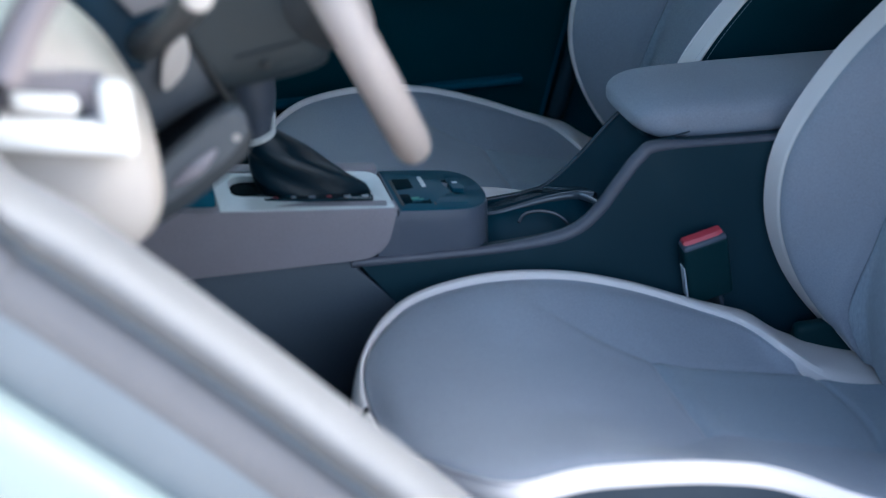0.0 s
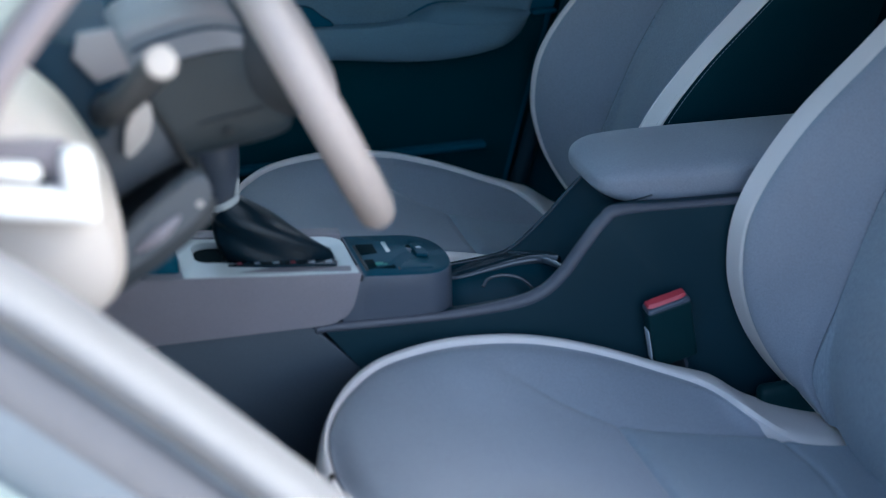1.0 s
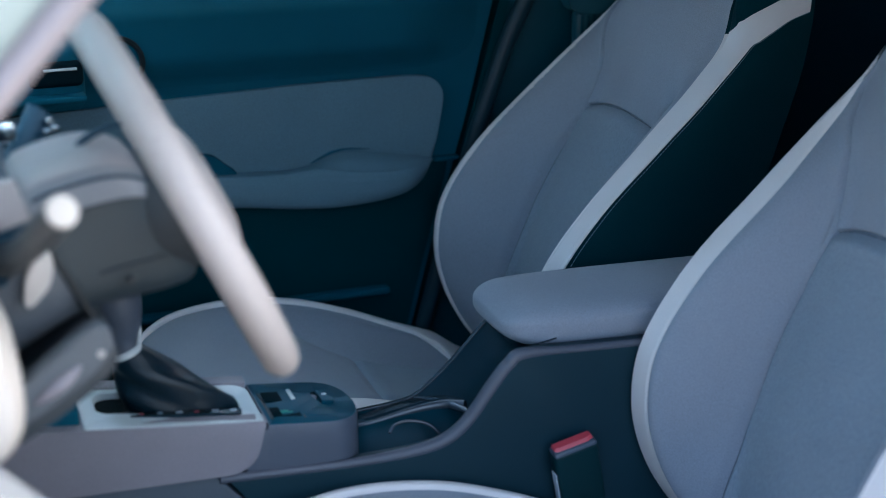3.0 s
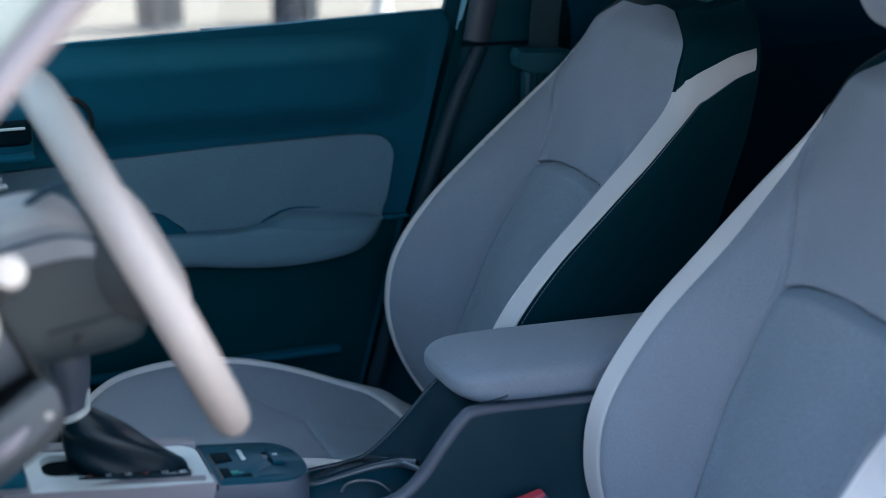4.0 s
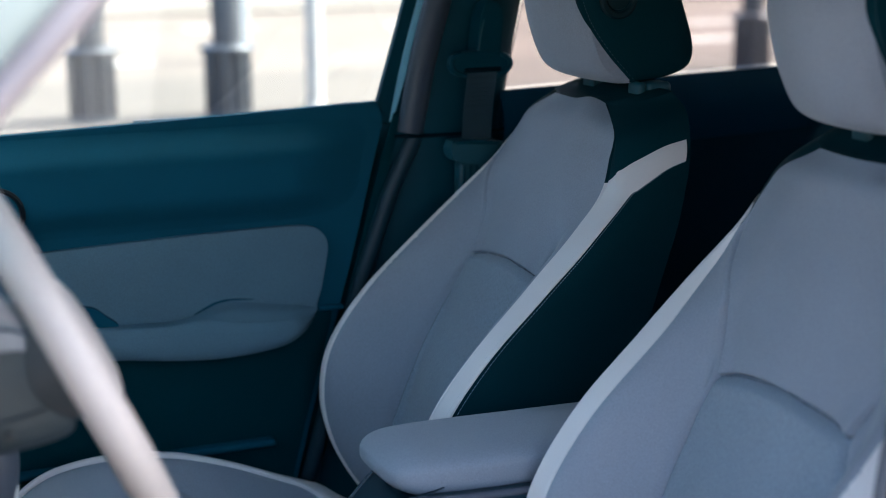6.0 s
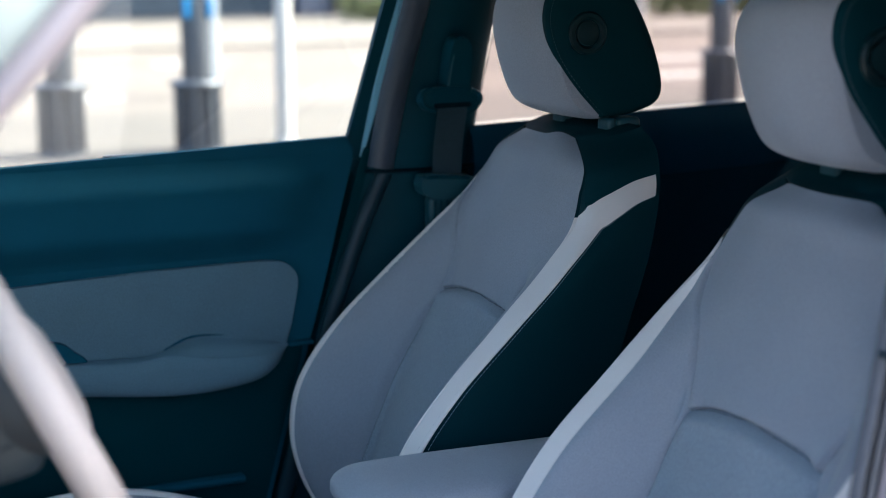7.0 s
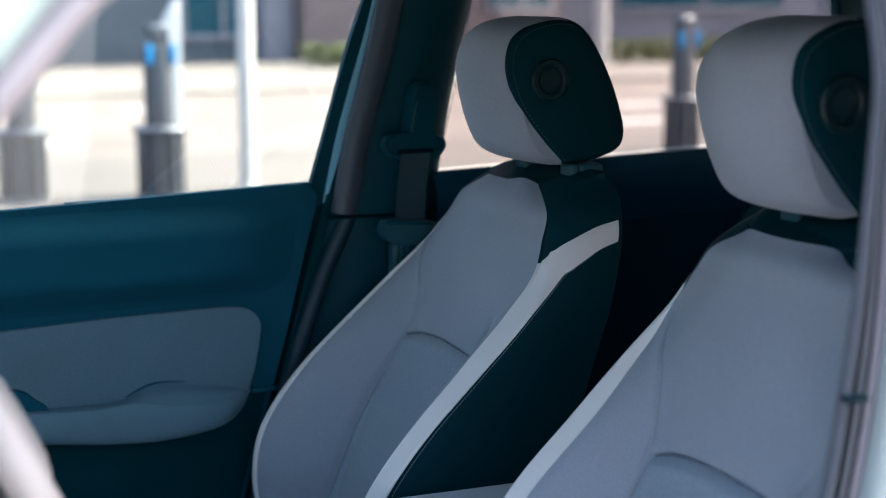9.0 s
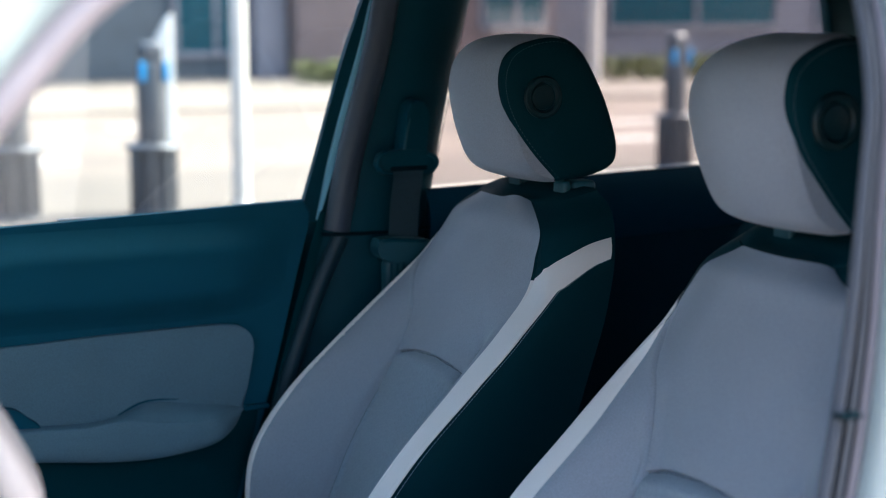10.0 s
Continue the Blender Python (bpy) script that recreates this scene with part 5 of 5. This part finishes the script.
sheet(bm, [[(x + 0.004 * k, y + (1.860 - y) * k, z - (0.016 if k > 0.5 else 0.004) * min(k * 2, 1) + 0.006 * (k == 0.1)) for k in (0, 0.1, 0.4, 1)] for x, y, z in back_line])
part("tray_deck", bm, GLOSS, con, "gloss black tray deck")
bm = bmesh.new()
sheet(bm, [[(x + 0.006 * k, y - 0.004 - 0.03 * k * k, z + (0.466 - z) * k) for k in (0, 0.15, 0.5, 1)] for x, y, z in back_line])
part("tray_back", bm, TRAYPL, con, "teal-black tray wall")
# pale tubes that paint the highlight streaks of the tray
part("tray_ridge", tube(back_line, [0.0030 + 0.0040 * smooth_step(0, 40, k) for k in range(41)], 14), SHINE, con, "tray edge in pale grey for its highlight")
part("cup_highlight", tube(spline([(0.520, 1.755, 0.512), (0.530, 1.762, 0.519), (0.550, 1.764, 0.5205), (0.574, 1.760, 0.514), (0.588, 1.752, 0.500), (0.592, 1.745, 0.485)], 30), 0.0022, 12), SHINE, con, "thin pale line standing for the highlight in the cup")
bm = bmesh.new()
far_up = spline([(0.592, 1.858, 0.512), (0.618, 1.858, 0.531), (0.645, 1.858, 0.555), (0.670, 1.858, 0.581), (0.700, 1.858, 0.608), (0.74, 1.858, 0.63)], 30)
near_up = spline([(0.626, 1.726, 0.530), (0.640, 1.724, 0.552), (0.655, 1.723, 0.576), (0.672, 1.722, 0.600), (0.700, 1.722, 0.616), (0.74, 1.722, 0.625)], 30)
sheet(bm, [[Vector(a).lerp(Vector(b), k / 10) + Vector((0.010, 0, -0.008)) * math.sin(math.pi * k / 10) for k in range(11)] for a, b in zip(far_up, near_up)])
part("tray_slope", bm, BLOCKDARK, con, "dark sloping front of the armrest box")
# nose toned paler to carry the highlight at the slope's base
part("slope_nose", tube(spline([(0.588, 1.856, 0.511), (0.602, 1.81, 0.521), (0.618, 1.765, 0.529), (0.628, 1.728, 0.530)], 24), [0.002 + 0.004 * math.sin(math.pi * k / 24) for k in range(25)], 14), SHINE, con, "rounded nose in pale grey for its highlight")
part("bin", rbox(0.70, 1.05, 1.735, 1.862, 0.12, 0.604, 0.01), CONSOLE, con)

arm = thing("armrest", (0.85, 1.815, 0.62), "grey cloth padded armrest on the console", "armrest")
AY = 1.815
rows = []
for x, zb, zt_, hw in spline([(0.674, 0.631, 0.638, 0.020), (0.678, 0.624, 0.646, 0.055), (0.690, 0.615, 0.655, 0.074), (0.712, 0.606, 0.662, 0.084), (0.75, 0.600, 0.664, 0.088), (0.82, 0.598, 0.663, 0.090), (0.94, 0.597, 0.660, 0.090), (1.06, 0.596, 0.657, 0.090)], 90):
    row = []
    for k in range(72):
        a = k / 72 * math.tau
        c, s = math.cos(a), math.sin(a)
        e = 0.58
        row.append((x, AY + hw * math.copysign(abs(c) ** e, c), (zb + zt_) / 2 + (zt_ - zb) / 2 * math.copysign(abs(s) ** e, s)))
    rows.append(row)
part("pad", loft(rows), FABRIC, arm)
part("lid_base", rbox(0.73, 1.05, 1.742, 1.888, 0.582, 0.5945, 0.004), BLACK, arm, "black lid base")

# shifter
lever = thing("gear_lever", (0.25, 1.765, 0.55), "gear lever with black leather boot and silver collar", "gear lever")
rows = []
for k, (cx, cz, rx, ry) in enumerate(spline([(0.258, 0.578, 0.070, 0.028), (0.250, 0.598, 0.066, 0.031), (0.233, 0.624, 0.051, 0.031), (0.212, 0.648, 0.034, 0.027), (0.195, 0.668, 0.019, 0.019)], 40)):
    row = []
    for j in range(48):
        a = j / 48 * math.tau
        fold = 1 + 0.085 * math.sin(3 * a + k * 0.22) * math.sin(math.pi * k / 40) + 0.035 * math.sin(7 * a + 0.35 * k) * (1 - k / 40)
        row.append((cx + rx * math.cos(a) * fold, 1.765 + ry * math.sin(a) * fold, cz - 0.012 * math.cos(a) * (1 - k / 40) + 0.008 * math.cos(a) * k / 40))
    rows.append(row)
part("boot", loft(rows), BLACKLEATHER, lever, "creased black leather boot")
tilt_ring = Vector((-0.35, 0, 1)).normalized()
part("collar", ring(Vector((0.192, 1.765, 0.6745)), tilt_ring, 0.010, 0.0215, 0.008, 0.002, 40), SILVER, lever, "silver collar")
part("collar_spur", tube(spline([(0.209, 1.752, 0.680), (0.2115, 1.757, 0.694), (0.210, 1.762, 0.712), (0.208, 1.765, 0.725)], 16), [0.0034 - 0.0012 * k / 16 for k in range(17)], 10), SILVER, lever, "silver spur up the knob")
part("knob", tube(spline([(0.192, 1.765, 0.672), (0.190, 1.765, 0.70), (0.186, 1.765, 0.75), (0.183, 1.765, 0.775)], 12), [0.0195, 0.0195, 0.0200, 0.0215, 0.025, 0.028, 0.030, 0.031, 0.031, 0.030, 0.028, 0.023, 0.012], 28), BLOCKPL, lever, "slate grey knob")
part("boot_hem", tube([(0.165, 1.745, 0.575), (0.185, 1.742, 0.596), (0.215, 1.742, 0.590), (0.24, 1.745, 0.578)], 0.005), SHINE, lever, "grey crumpled hem of the boot")

# belt buckle
buckle = thing("belt_buckle", (0.757, 1.685, 0.30), "black seat belt buckle with a red release button", "belt buckle")
lean = Matrix.Translation((0.753, 1.682, 0.452)) @ Matrix.Rotation(radians(-13), 4, "Y") @ Matrix.Rotation(radians(10), 4, "X") @ Matrix.Scale(0.94, 4)
part("buckle_body", rbox(-0.033, 0.033, -0.014, 0.013, -0.056, 0.046, 0.006, 4, lean), BUCKLEPL, buckle)
part("buckle_rim", rbox(-0.032, 0.032, -0.0128, 0.0118, 0.040, 0.0495, 0.004, 3, lean), BLOCKPL, buckle, "grey rim round the button")
bm = bmesh.new()
lo_b = [bm.verts.new(lean @ Vector(q)) for q in ((-0.030, 0.0105, 0.046), (0.030, 0.0105, 0.046), (0.030, -0.006, 0.046), (0.021, -0.0115, 0.046), (-0.021, -0.0115, 0.046), (-0.030, -0.006, 0.046))]
hi_b = [bm.verts.new(lean @ Vector(q)) for q in ((-0.028, 0.0085, 0.0545), (0.028, 0.0085, 0.0545), (0.028, -0.004, 0.0545), (0.020, -0.0035, 0.0535), (-0.020, -0.0035, 0.0535), (-0.028, -0.004, 0.0545))]
for a in range(6):
    bm.faces.new((lo_b[a], lo_b[(a + 1) % 6], hi_b[(a + 1) % 6], hi_b[a]))
bm.faces.new(hi_b)
bmesh.ops.bevel(bm, geom=bm.edges[:], offset=0.0012, segments=2, affect="EDGES", clamp_overlap=True)
part("release_button", bm, RED, buckle, "red release button")
part("buckle_label", rbox(-0.0345, -0.0325, -0.008, 0.006, -0.042, 0.012, 0, 1, lean), PALE, buckle, "white label", False)
part("buckle_stalk", tube([lean @ Vector((0, 0, -0.045)), lean @ Vector((0.006, 0, -0.13)), lean @ Vector((0.01, 0, -0.26))], 0.012, 12), BLACK, buckle)
part("stalk_wire", tube([lean @ Vector((0.012, -0.004, -0.05)), lean @ Vector((0.016, -0.006, -0.07)), lean @ Vector((0.012, -0.004, -0.10))], 0.003, 8), BLOCKPL, buckle)

# ------------------------------------------------------------------ steering wheel and column
WC, WR = Vector((0.228, 1.45, 0.945)), 0.182
wheel_axis = Vector((math.cos(radians(25)), 0, math.sin(radians(25))))
wy = Vector((0, 1, 0))
wz = wheel_axis.cross(wy)
if wz.z < 0:
    wz = -wz
wheel = thing("steering_wheel", tuple(WC), "grey leather steering wheel with airbag hub", "steering wheel")


def on_wheel(a, r, h):
    return WC + wy * (r * math.cos(a)) + wz * (r * math.sin(a)) + wheel_axis * h


bm = bmesh.new()
sheet(bm, [[WC + (wy * math.cos(a) + wz * math.sin(a)) * (WR + 0.020 * math.cos(b)) + wheel_axis * (0.019 * math.sin(b)) for b in [j / 18 * math.tau for j in range(18)]] for a in [i / 96 * math.tau for i in range(96)]], closed=True, loop=True)
part("rim", bm, LEATHER, wheel, "grey leather rim")
rows = []
for h, r in ((-0.050, 0.050), (-0.036, 0.062), (-0.012, 0.074), (0.0, 0.081), (0.008, 0.083), (0.016, 0.081), (0.0225, 0.075), (0.028, 0.064), (0.032, 0.048), (0.0335, 0.015)):
    rows.append([on_wheel(k / 40 * math.tau, r * (1 + 0.10 * math.cos(2 * k / 40 * math.tau)), h) for k in range(40)])
part("hub", loft(rows[2:]), LEATHER, wheel, "grey airbag hub")
part("hub_back", loft(rows[:3]), COLUMNPL, wheel)
for a in (0, math.pi, -math.pi / 2 - 0.25, -math.pi / 2 + 0.25):
    path = [on_wheel(a, 0.05, -0.002), on_wheel(a, 0.11, -0.001), on_wheel(a, WR - 0.004, 0.0)]
    part("spoke", tube(path, [0.018, 0.015, 0.013], 16, 0.6), DARK2, wheel)

col = thing("steering_column", (0.10, 1.45, 0.85), "grey steering column shroud with control stalks", "steering column")


def along(d, side_, up_):
    return WC + wheel_axis * d + wy * side_ + wz * up_


rows = []
for d, w, lo, hi in spline([(-0.018, 0.044, -0.048, 0.050), (-0.030, 0.056, -0.066, 0.078), (-0.055, 0.062, -0.064, 0.098), (-0.10, 0.065, -0.050, 0.110), (-0.133, 0.068, -0.040, 0.110), (-0.20, 0.070, -0.040, 0.10), (-0.28, 0.070, -0.05, 0.09)], 24):
    row = []
    for k in range(36):
        a = k / 36 * math.tau
        c, s = math.cos(a), math.sin(a)
        e = 0.55
        row.append(along(d, w * math.copysign(abs(c) ** e, c), (lo + hi) / 2 + (hi - lo) / 2 * math.copysign(abs(s) ** e, s)))
    rows.append(row)
# the shroud's lit top and shaded underside are put into separate colours
lower, upper = bmesh.new(), bmesh.new()
sheet(lower, [row[17:] + row[:2] for row in rows[:17]])
lower.faces.new([lower.verts.new(q) for q in rows[0][::-1]])
sheet(upper, [row[1:18] for row in rows[:17]])
part("shroud", lower, SHROUDPL, col, "lower shroud, toned dark for shade")
part("upper_shroud", upper, SHROUDTOP, col, "upper shroud, toned pale for light from above")
part("shroud_split", tube([Vector(row[17]) + Vector((0, -0.0005, 0)) for row in rows[1:17]], 0.0012, 6), BLACK, col)
# overlay in a paler tone, painting the brightest light on the top
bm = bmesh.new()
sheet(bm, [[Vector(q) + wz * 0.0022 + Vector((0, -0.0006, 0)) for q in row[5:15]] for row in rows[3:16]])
part("shroud_plate", bm, SHROUDPLATE, col, "lilac-grey plate, paler still for the lit shroud top")
part("shroud_line", tube([Vector(row[15]) + Vector((0, -0.0008, 0)) for row in rows[2:16]], 0.0018, 6), CLUSTERPL, col, "dark line under the plate")
part("shroud_slot", tube(spline([(0.127, 1.425, 1.006), (0.134, 1.428, 1.014), (0.146, 1.43, 1.020), (0.160, 1.435, 1.023), (0.172, 1.44, 1.024)], 20), [0.0045 - 0.0024 * k / 20 for k in range(21)], 8), CLUSTERPL, col, "dark curved slot")
part("column_cover", loft(rows[16:]), TAUPE, col, "grey plastic column cover")
part("shroud_seam", tube([along(-0.131, -0.060, 0.085), along(-0.131, -0.0675, 0.03), along(-0.131, -0.0675, -0.02), along(-0.131, -0.058, -0.050)], 0.004, 8), BLACK, col)
part("screw_hole", disc(along(-0.083, -0.0665, -0.025), (0, -1, 0), 0.0045, 0.006, 0.001, 16), BLACK, col)
part("shroud_crease", tube([along(-0.105, -0.0652, -0.004), along(-0.085, -0.0645, -0.009), along(-0.060, -0.0632, -0.017), along(-0.042, -0.060, -0.022)], 0.0016, 8), BLACK, col)
tip = Vector((0.093, 1.22, 1.008))
base = Vector((0.045, 1.39, 0.915))
path = [base, base.lerp(tip, 0.5) + Vector((0, 0, -0.006)), tip]
part("stalk", tube(spline([tuple(q) for q in path], 14), [0.016] * 4 + [0.013] * 3 + [0.0135] * 3 + [0.0145] * 5, 20), COLUMNPL, col, "grey control stalk")
part("stalk_end", disc(tip + (tip - base).normalized() * 0.004, tip - base, 0.0138, 0.012, 0.002, 28), DASHPL, col, "pale stalk end cap")

part("tilt_lever", prism([tuple(q) for q in spline([(0.064, 0.884), (0.068, 0.908), (0.078, 0.925), (0.088, 0.930), (0.0925, 0.920), (0.088, 0.900), (0.076, 0.886), (0.068, 0.880), (0.064, 0.884)], 40)[:-1]], 1.362, 1.376, 0.005, 3), DASHPL, col, "pale tilt lever")
wp = [(0.062, 1.60, 0.925), (0.088, 1.61, 0.966), (0.112, 1.62, 1.005)]
part("wiper_stalk", tube(wp, [0.0145, 0.0135, 0.0145], 18), STALKBLUE, col, "dark blue wiper stalk")
# small chrome chips that stand in for glints on the stalk
for x, y, z in ((0.118, 1.610, 0.996), (0.123, 1.610, 0.988), (0.115, 1.610, 0.985), (0.100, 1.610, 0.966), (0.104, 1.610, 0.959)):
    part("stalk_glint", rbox(x - 0.004, x + 0.004, y - 0.012, y - 0.009, z - 0.003, z + 0.003, 0.001), CHROME, col, "bright chip standing for a glint on the stalk")
part("stalk_switch", rbox(0.064, 0.084, 1.590, 1.600, 0.980, 0.999, 0.004), CHROME, col, "bright switch end")
part("fascia_trim", prism([(0.034, 1.003), (0.065, 1.005), (0.076, 0.965), (0.046, 0.956), (0.027, 0.981)], 1.350, 1.360, 0.004, 3), SHROUDPLATE, col, "pale fascia trim")
part("cluster_block", prism([(0.066, 0.989), (0.076, 0.952), (0.050, 0.90), (-0.10, 0.90), (-0.10, 1.0), (0.0, 1.0)], 1.36, 1.575, 0.012, 4), CLUSTERPL, col, "dark blue cluster surround")
part("cluster_trim", prism([(0.0, 0.930), (0.034, 0.926), (0.076, 0.940), (0.084, 0.924), (0.092, 0.899), (0.078, 0.887), (0.060, 0.902), (0.0, 0.905)], 1.578, 1.60, 0.006, 3), GREYPL, col, "pale cluster trim")

# ------------------------------------------------------------------ dashboard
dash = thing("dashboard", (-0.2, 1.8, 0.5), "light grey dashboard with end vent and dark fascia", "dashboard")
prof = spline([(-0.50, 0.98), (-0.32, 1.04), (-0.14, 1.045), (-0.03, 1.02), (0.015, 0.965), (0.03, 0.90), (0.0, 0.82), (-0.06, 0.70), (-0.16, 0.58)], 48)
prof_far = [(x - 0.02, z) for x, z in prof]
bm = bmesh.new()
sheet(bm, [[(x - 0.06 * smooth_step(1.18, 1.30, y) - 0.03 * math.sin(math.pi * (y - 1.15) / 1.4), y, z) for x, z in prof] for y in np.linspace(1.26, 2.50, 40)])
part("fascia", bm, DARK, dash, "dark grained upper fascia")
rows = []
for y, k in ((1.165, 0.55), (1.17, 0.80), (1.18, 0.93), (1.20, 0.99), (1.24, 1.0), (1.34, 1.0)):
    cx, cz = -0.10, 0.885
    ring_o = spline([(-0.32, 1.03), (-0.14, 1.035), (-0.05, 1.012), (0.005, 0.965), (0.034, 0.915), (0.050, 0.865), (0.040, 0.820), (0.0, 0.795), (-0.08, 0.775), (-0.20, 0.77), (-0.34, 0.80), (-0.38, 0.92)], 60)
    rows.append([(cx + (x - cx) * k, y, cz + (z - cz) * k) for x, z in ring_o])
part("end_cap", loft(rows), DASHPL, dash, "light grey dashboard end")
tip_down = Matrix(((1, 0, 0, 0), (0, 1, 0, 0), (-0.17, 0, 1, 0), (0, 0, 0, 1)))
part("vent_frame", rbox(-0.115, 0.030, 1.140, 1.175, 0.910, 0.936, 0.008, 4, tip_down), VENTPL, dash, "white lower vent bar")
part("vent_frame", rbox(0.004, 0.030, 1.1405, 1.175, 0.918, 0.967, 0.008, 4, tip_down), VENTPL, dash, "white vent frame side")
part("vent_core", rbox(-0.11, 0.012, 1.1635, 1.180, 0.925, 0.968, 0, 1, tip_down), GREYPL, dash, smooth=False)
part("vent_slat", rbox(-0.060, -0.010, 1.145, 1.163, 0.942, 0.955, 0.005, 3, tip_down), VENTPL, dash, "white vent slat")
part("vent_slat", rbox(-0.11, -0.016, 1.154, 1.163, 0.934, 0.940, 0.002, 2, tip_down), DASHPL, dash)
part("vent_slot", rbox(-0.016, -0.004, 1.158, 1.164, 0.934, 0.946, 0.002, 2, tip_down), BLACK, dash)
knee = spline([(0.128, 0.852), (0.140, 0.838), (0.136, 0.820), (0.10, 0.790), (0.04, 0.755), (-0.04, 0.728), (-0.12, 0.72), (-0.12, 0.752), (-0.03, 0.760), (0.05, 0.792), (0.10, 0.832), (0.128, 0.852)], 60)[:-1]
part("knee_panel", prism([tuple(q) for q in knee], 1.34, 1.60, 0.012, 4), KNEEPL, dash, "taupe knee panel")
part("knee_cap", prism([tuple(q) for q in spline([(0.020, 0.786), (0.055, 0.822), (0.090, 0.849), (0.117, 0.867), (0.128, 0.869), (0.135, 0.858), (0.133, 0.844), (0.112, 0.822), (0.075, 0.797), (0.035, 0.777), (0.020, 0.786)], 60)[:-1]], 1.322, 1.345, 0.010, 4), TAUPE, dash, "taupe knee trim")
# highlight on the knee trim, painted as a pale strip
part("knee_shine", tube(spline([(0.062, 1.3215, 0.803), (0.085, 1.321, 0.818), (0.105, 1.321, 0.834)], 12), [0.002 + 0.005 * math.sin(math.pi * k / 12) for k in range(13)], 10), GREYPL, dash, "pale strip standing for a highlight on the knee trim")
part("lock_button", disc((0.124, 1.321, 0.843), (0, -1, 0.1), 0.004, 0.006, 0.002, 16), DASHPL, dash)
part("lower_dash", prism([(-0.02, 0.81), (0.08, 0.79), (0.04, 0.74), (-0.06, 0.66), (-0.25, 0.62), (-0.25, 0.81)], 1.36, 1.70, 0.02, 4), DARK, dash)
part("instrument_hood", rbox(-0.16, 0.02, 1.34, 1.60, 1.0, 1.06, 0.025, 4), DARK2, dash, "charcoal instrument hood")
part("far_vent", rbox(0.15, 0.232, 2.362, 2.42, 0.872, 0.912, 0.010, 4), BLACKFRAME, dash, "black far vent")
part("vent_bar", rbox(0.172, 0.222, 2.356, 2.363, 0.899, 0.9025, 0.001), SILVER, dash, "chrome bar")
part("vent_ledge", rbox(0.0, 0.232, 2.34, 2.42, 0.852, 0.862, 0.004), DARK, dash)
part("vent_pod", rbox(-0.05, 0.235, 2.37, 2.50, 0.83, 0.93, 0.02, 4), DARK, dash, "dark vent pod")
part("hazard_button", rbox(0.066, 0.088, 1.79, 1.81, 0.93, 0.952, 0.004), PALE, dash, "pale button")
part("centre_stack", rbox(-0.08, 0.06, 1.66, 1.98, 0.70, 0.985, 0.02, 4), BLACK, dash, "black centre stack")
bm = bmesh.new()
sheet(bm, [[(-0.55 + 0.98 * k, y, 0.98 + 0.53 * k + 0.05 * math.sin(math.pi * k)) for k in (0, 0.25, 0.5, 0.75, 1)] for y in np.linspace(1.15, 2.48, 8)])
bmesh.ops.solidify(bm, geom=bm.faces[:], thickness=0.004)
windscreen = structure("window_windscreen", bm, SHADE, "tinted windscreen", True)
windscreen.visible_shadow = False
structure("wall_firewall", rbox(-0.62, -0.55, 1.05, 2.58, 0.02, 1.0, 0.01), BLACK, "dark bulkhead")

# plain front body that closes the car ahead of the windscreen
bm = bmesh.new()
rows = []
for i in range(15):
    f = i / 14
    x = -0.50 - 0.95 * f
    half = 0.77 - 0.10 * smooth_step(0.55, 1.0, f)
    crown = 0.975 - 0.12 * f - 0.14 * smooth_step(0.75, 1.0, f)
    row = []
    for j in range(21):
        u = -1 + j / 10
        row.append((x - 0.06 * (1 - u * u) * f, 1.81 + half * u, crown - 0.05 * u * u - 0.10 * max(0, abs(u) - 0.88) / 0.12))
    rows.append(row)
sheet(bm, rows)
skirt = [[(x, y, z) for x, y, z in (row[0] for row in rows)], [(x, y - 0.01, 0.12) for x, y, z in (row[0] for row in rows)]]
sheet(bm, skirt)
sheet(bm, [[(x, y, z) for x, y, z in (row[-1] for row in rows)], [(x, y + 0.01, 0.12) for x, y, z in (row[-1] for row in rows)]])
sheet(bm, [rows[-1], [(x - 0.02, y, 0.12) for x, y, z in rows[-1]]])
structure("car_front_body", bm, PAINT, "pale blue bonnet and front wings")
structure("car_far_side", prism([(-0.50, 0.93), (0.95, 1.0), (2.30, 1.04), (2.34, 0.60), (2.34, 0.08), (-0.50, 0.08)], FY + 0.115, FY + 0.135, 0.008), PAINT, "pale blue far body side")
structure("car_near_side", prism([(1.36, 1.00), (2.34, 1.05), (2.38, 0.60), (2.36, 0.08), (1.36, 0.08)], 1.0, 1.025, 0.008), PAINT, "pale blue near rear body side")
structure("car_tail", prism([(2.37, 0.10), (2.37, 1.02), (2.39, 1.02), (2.43, 0.60), (2.43, 0.10)], 1.05, 2.62, 0.01), PAINT, "pale blue tail panel")
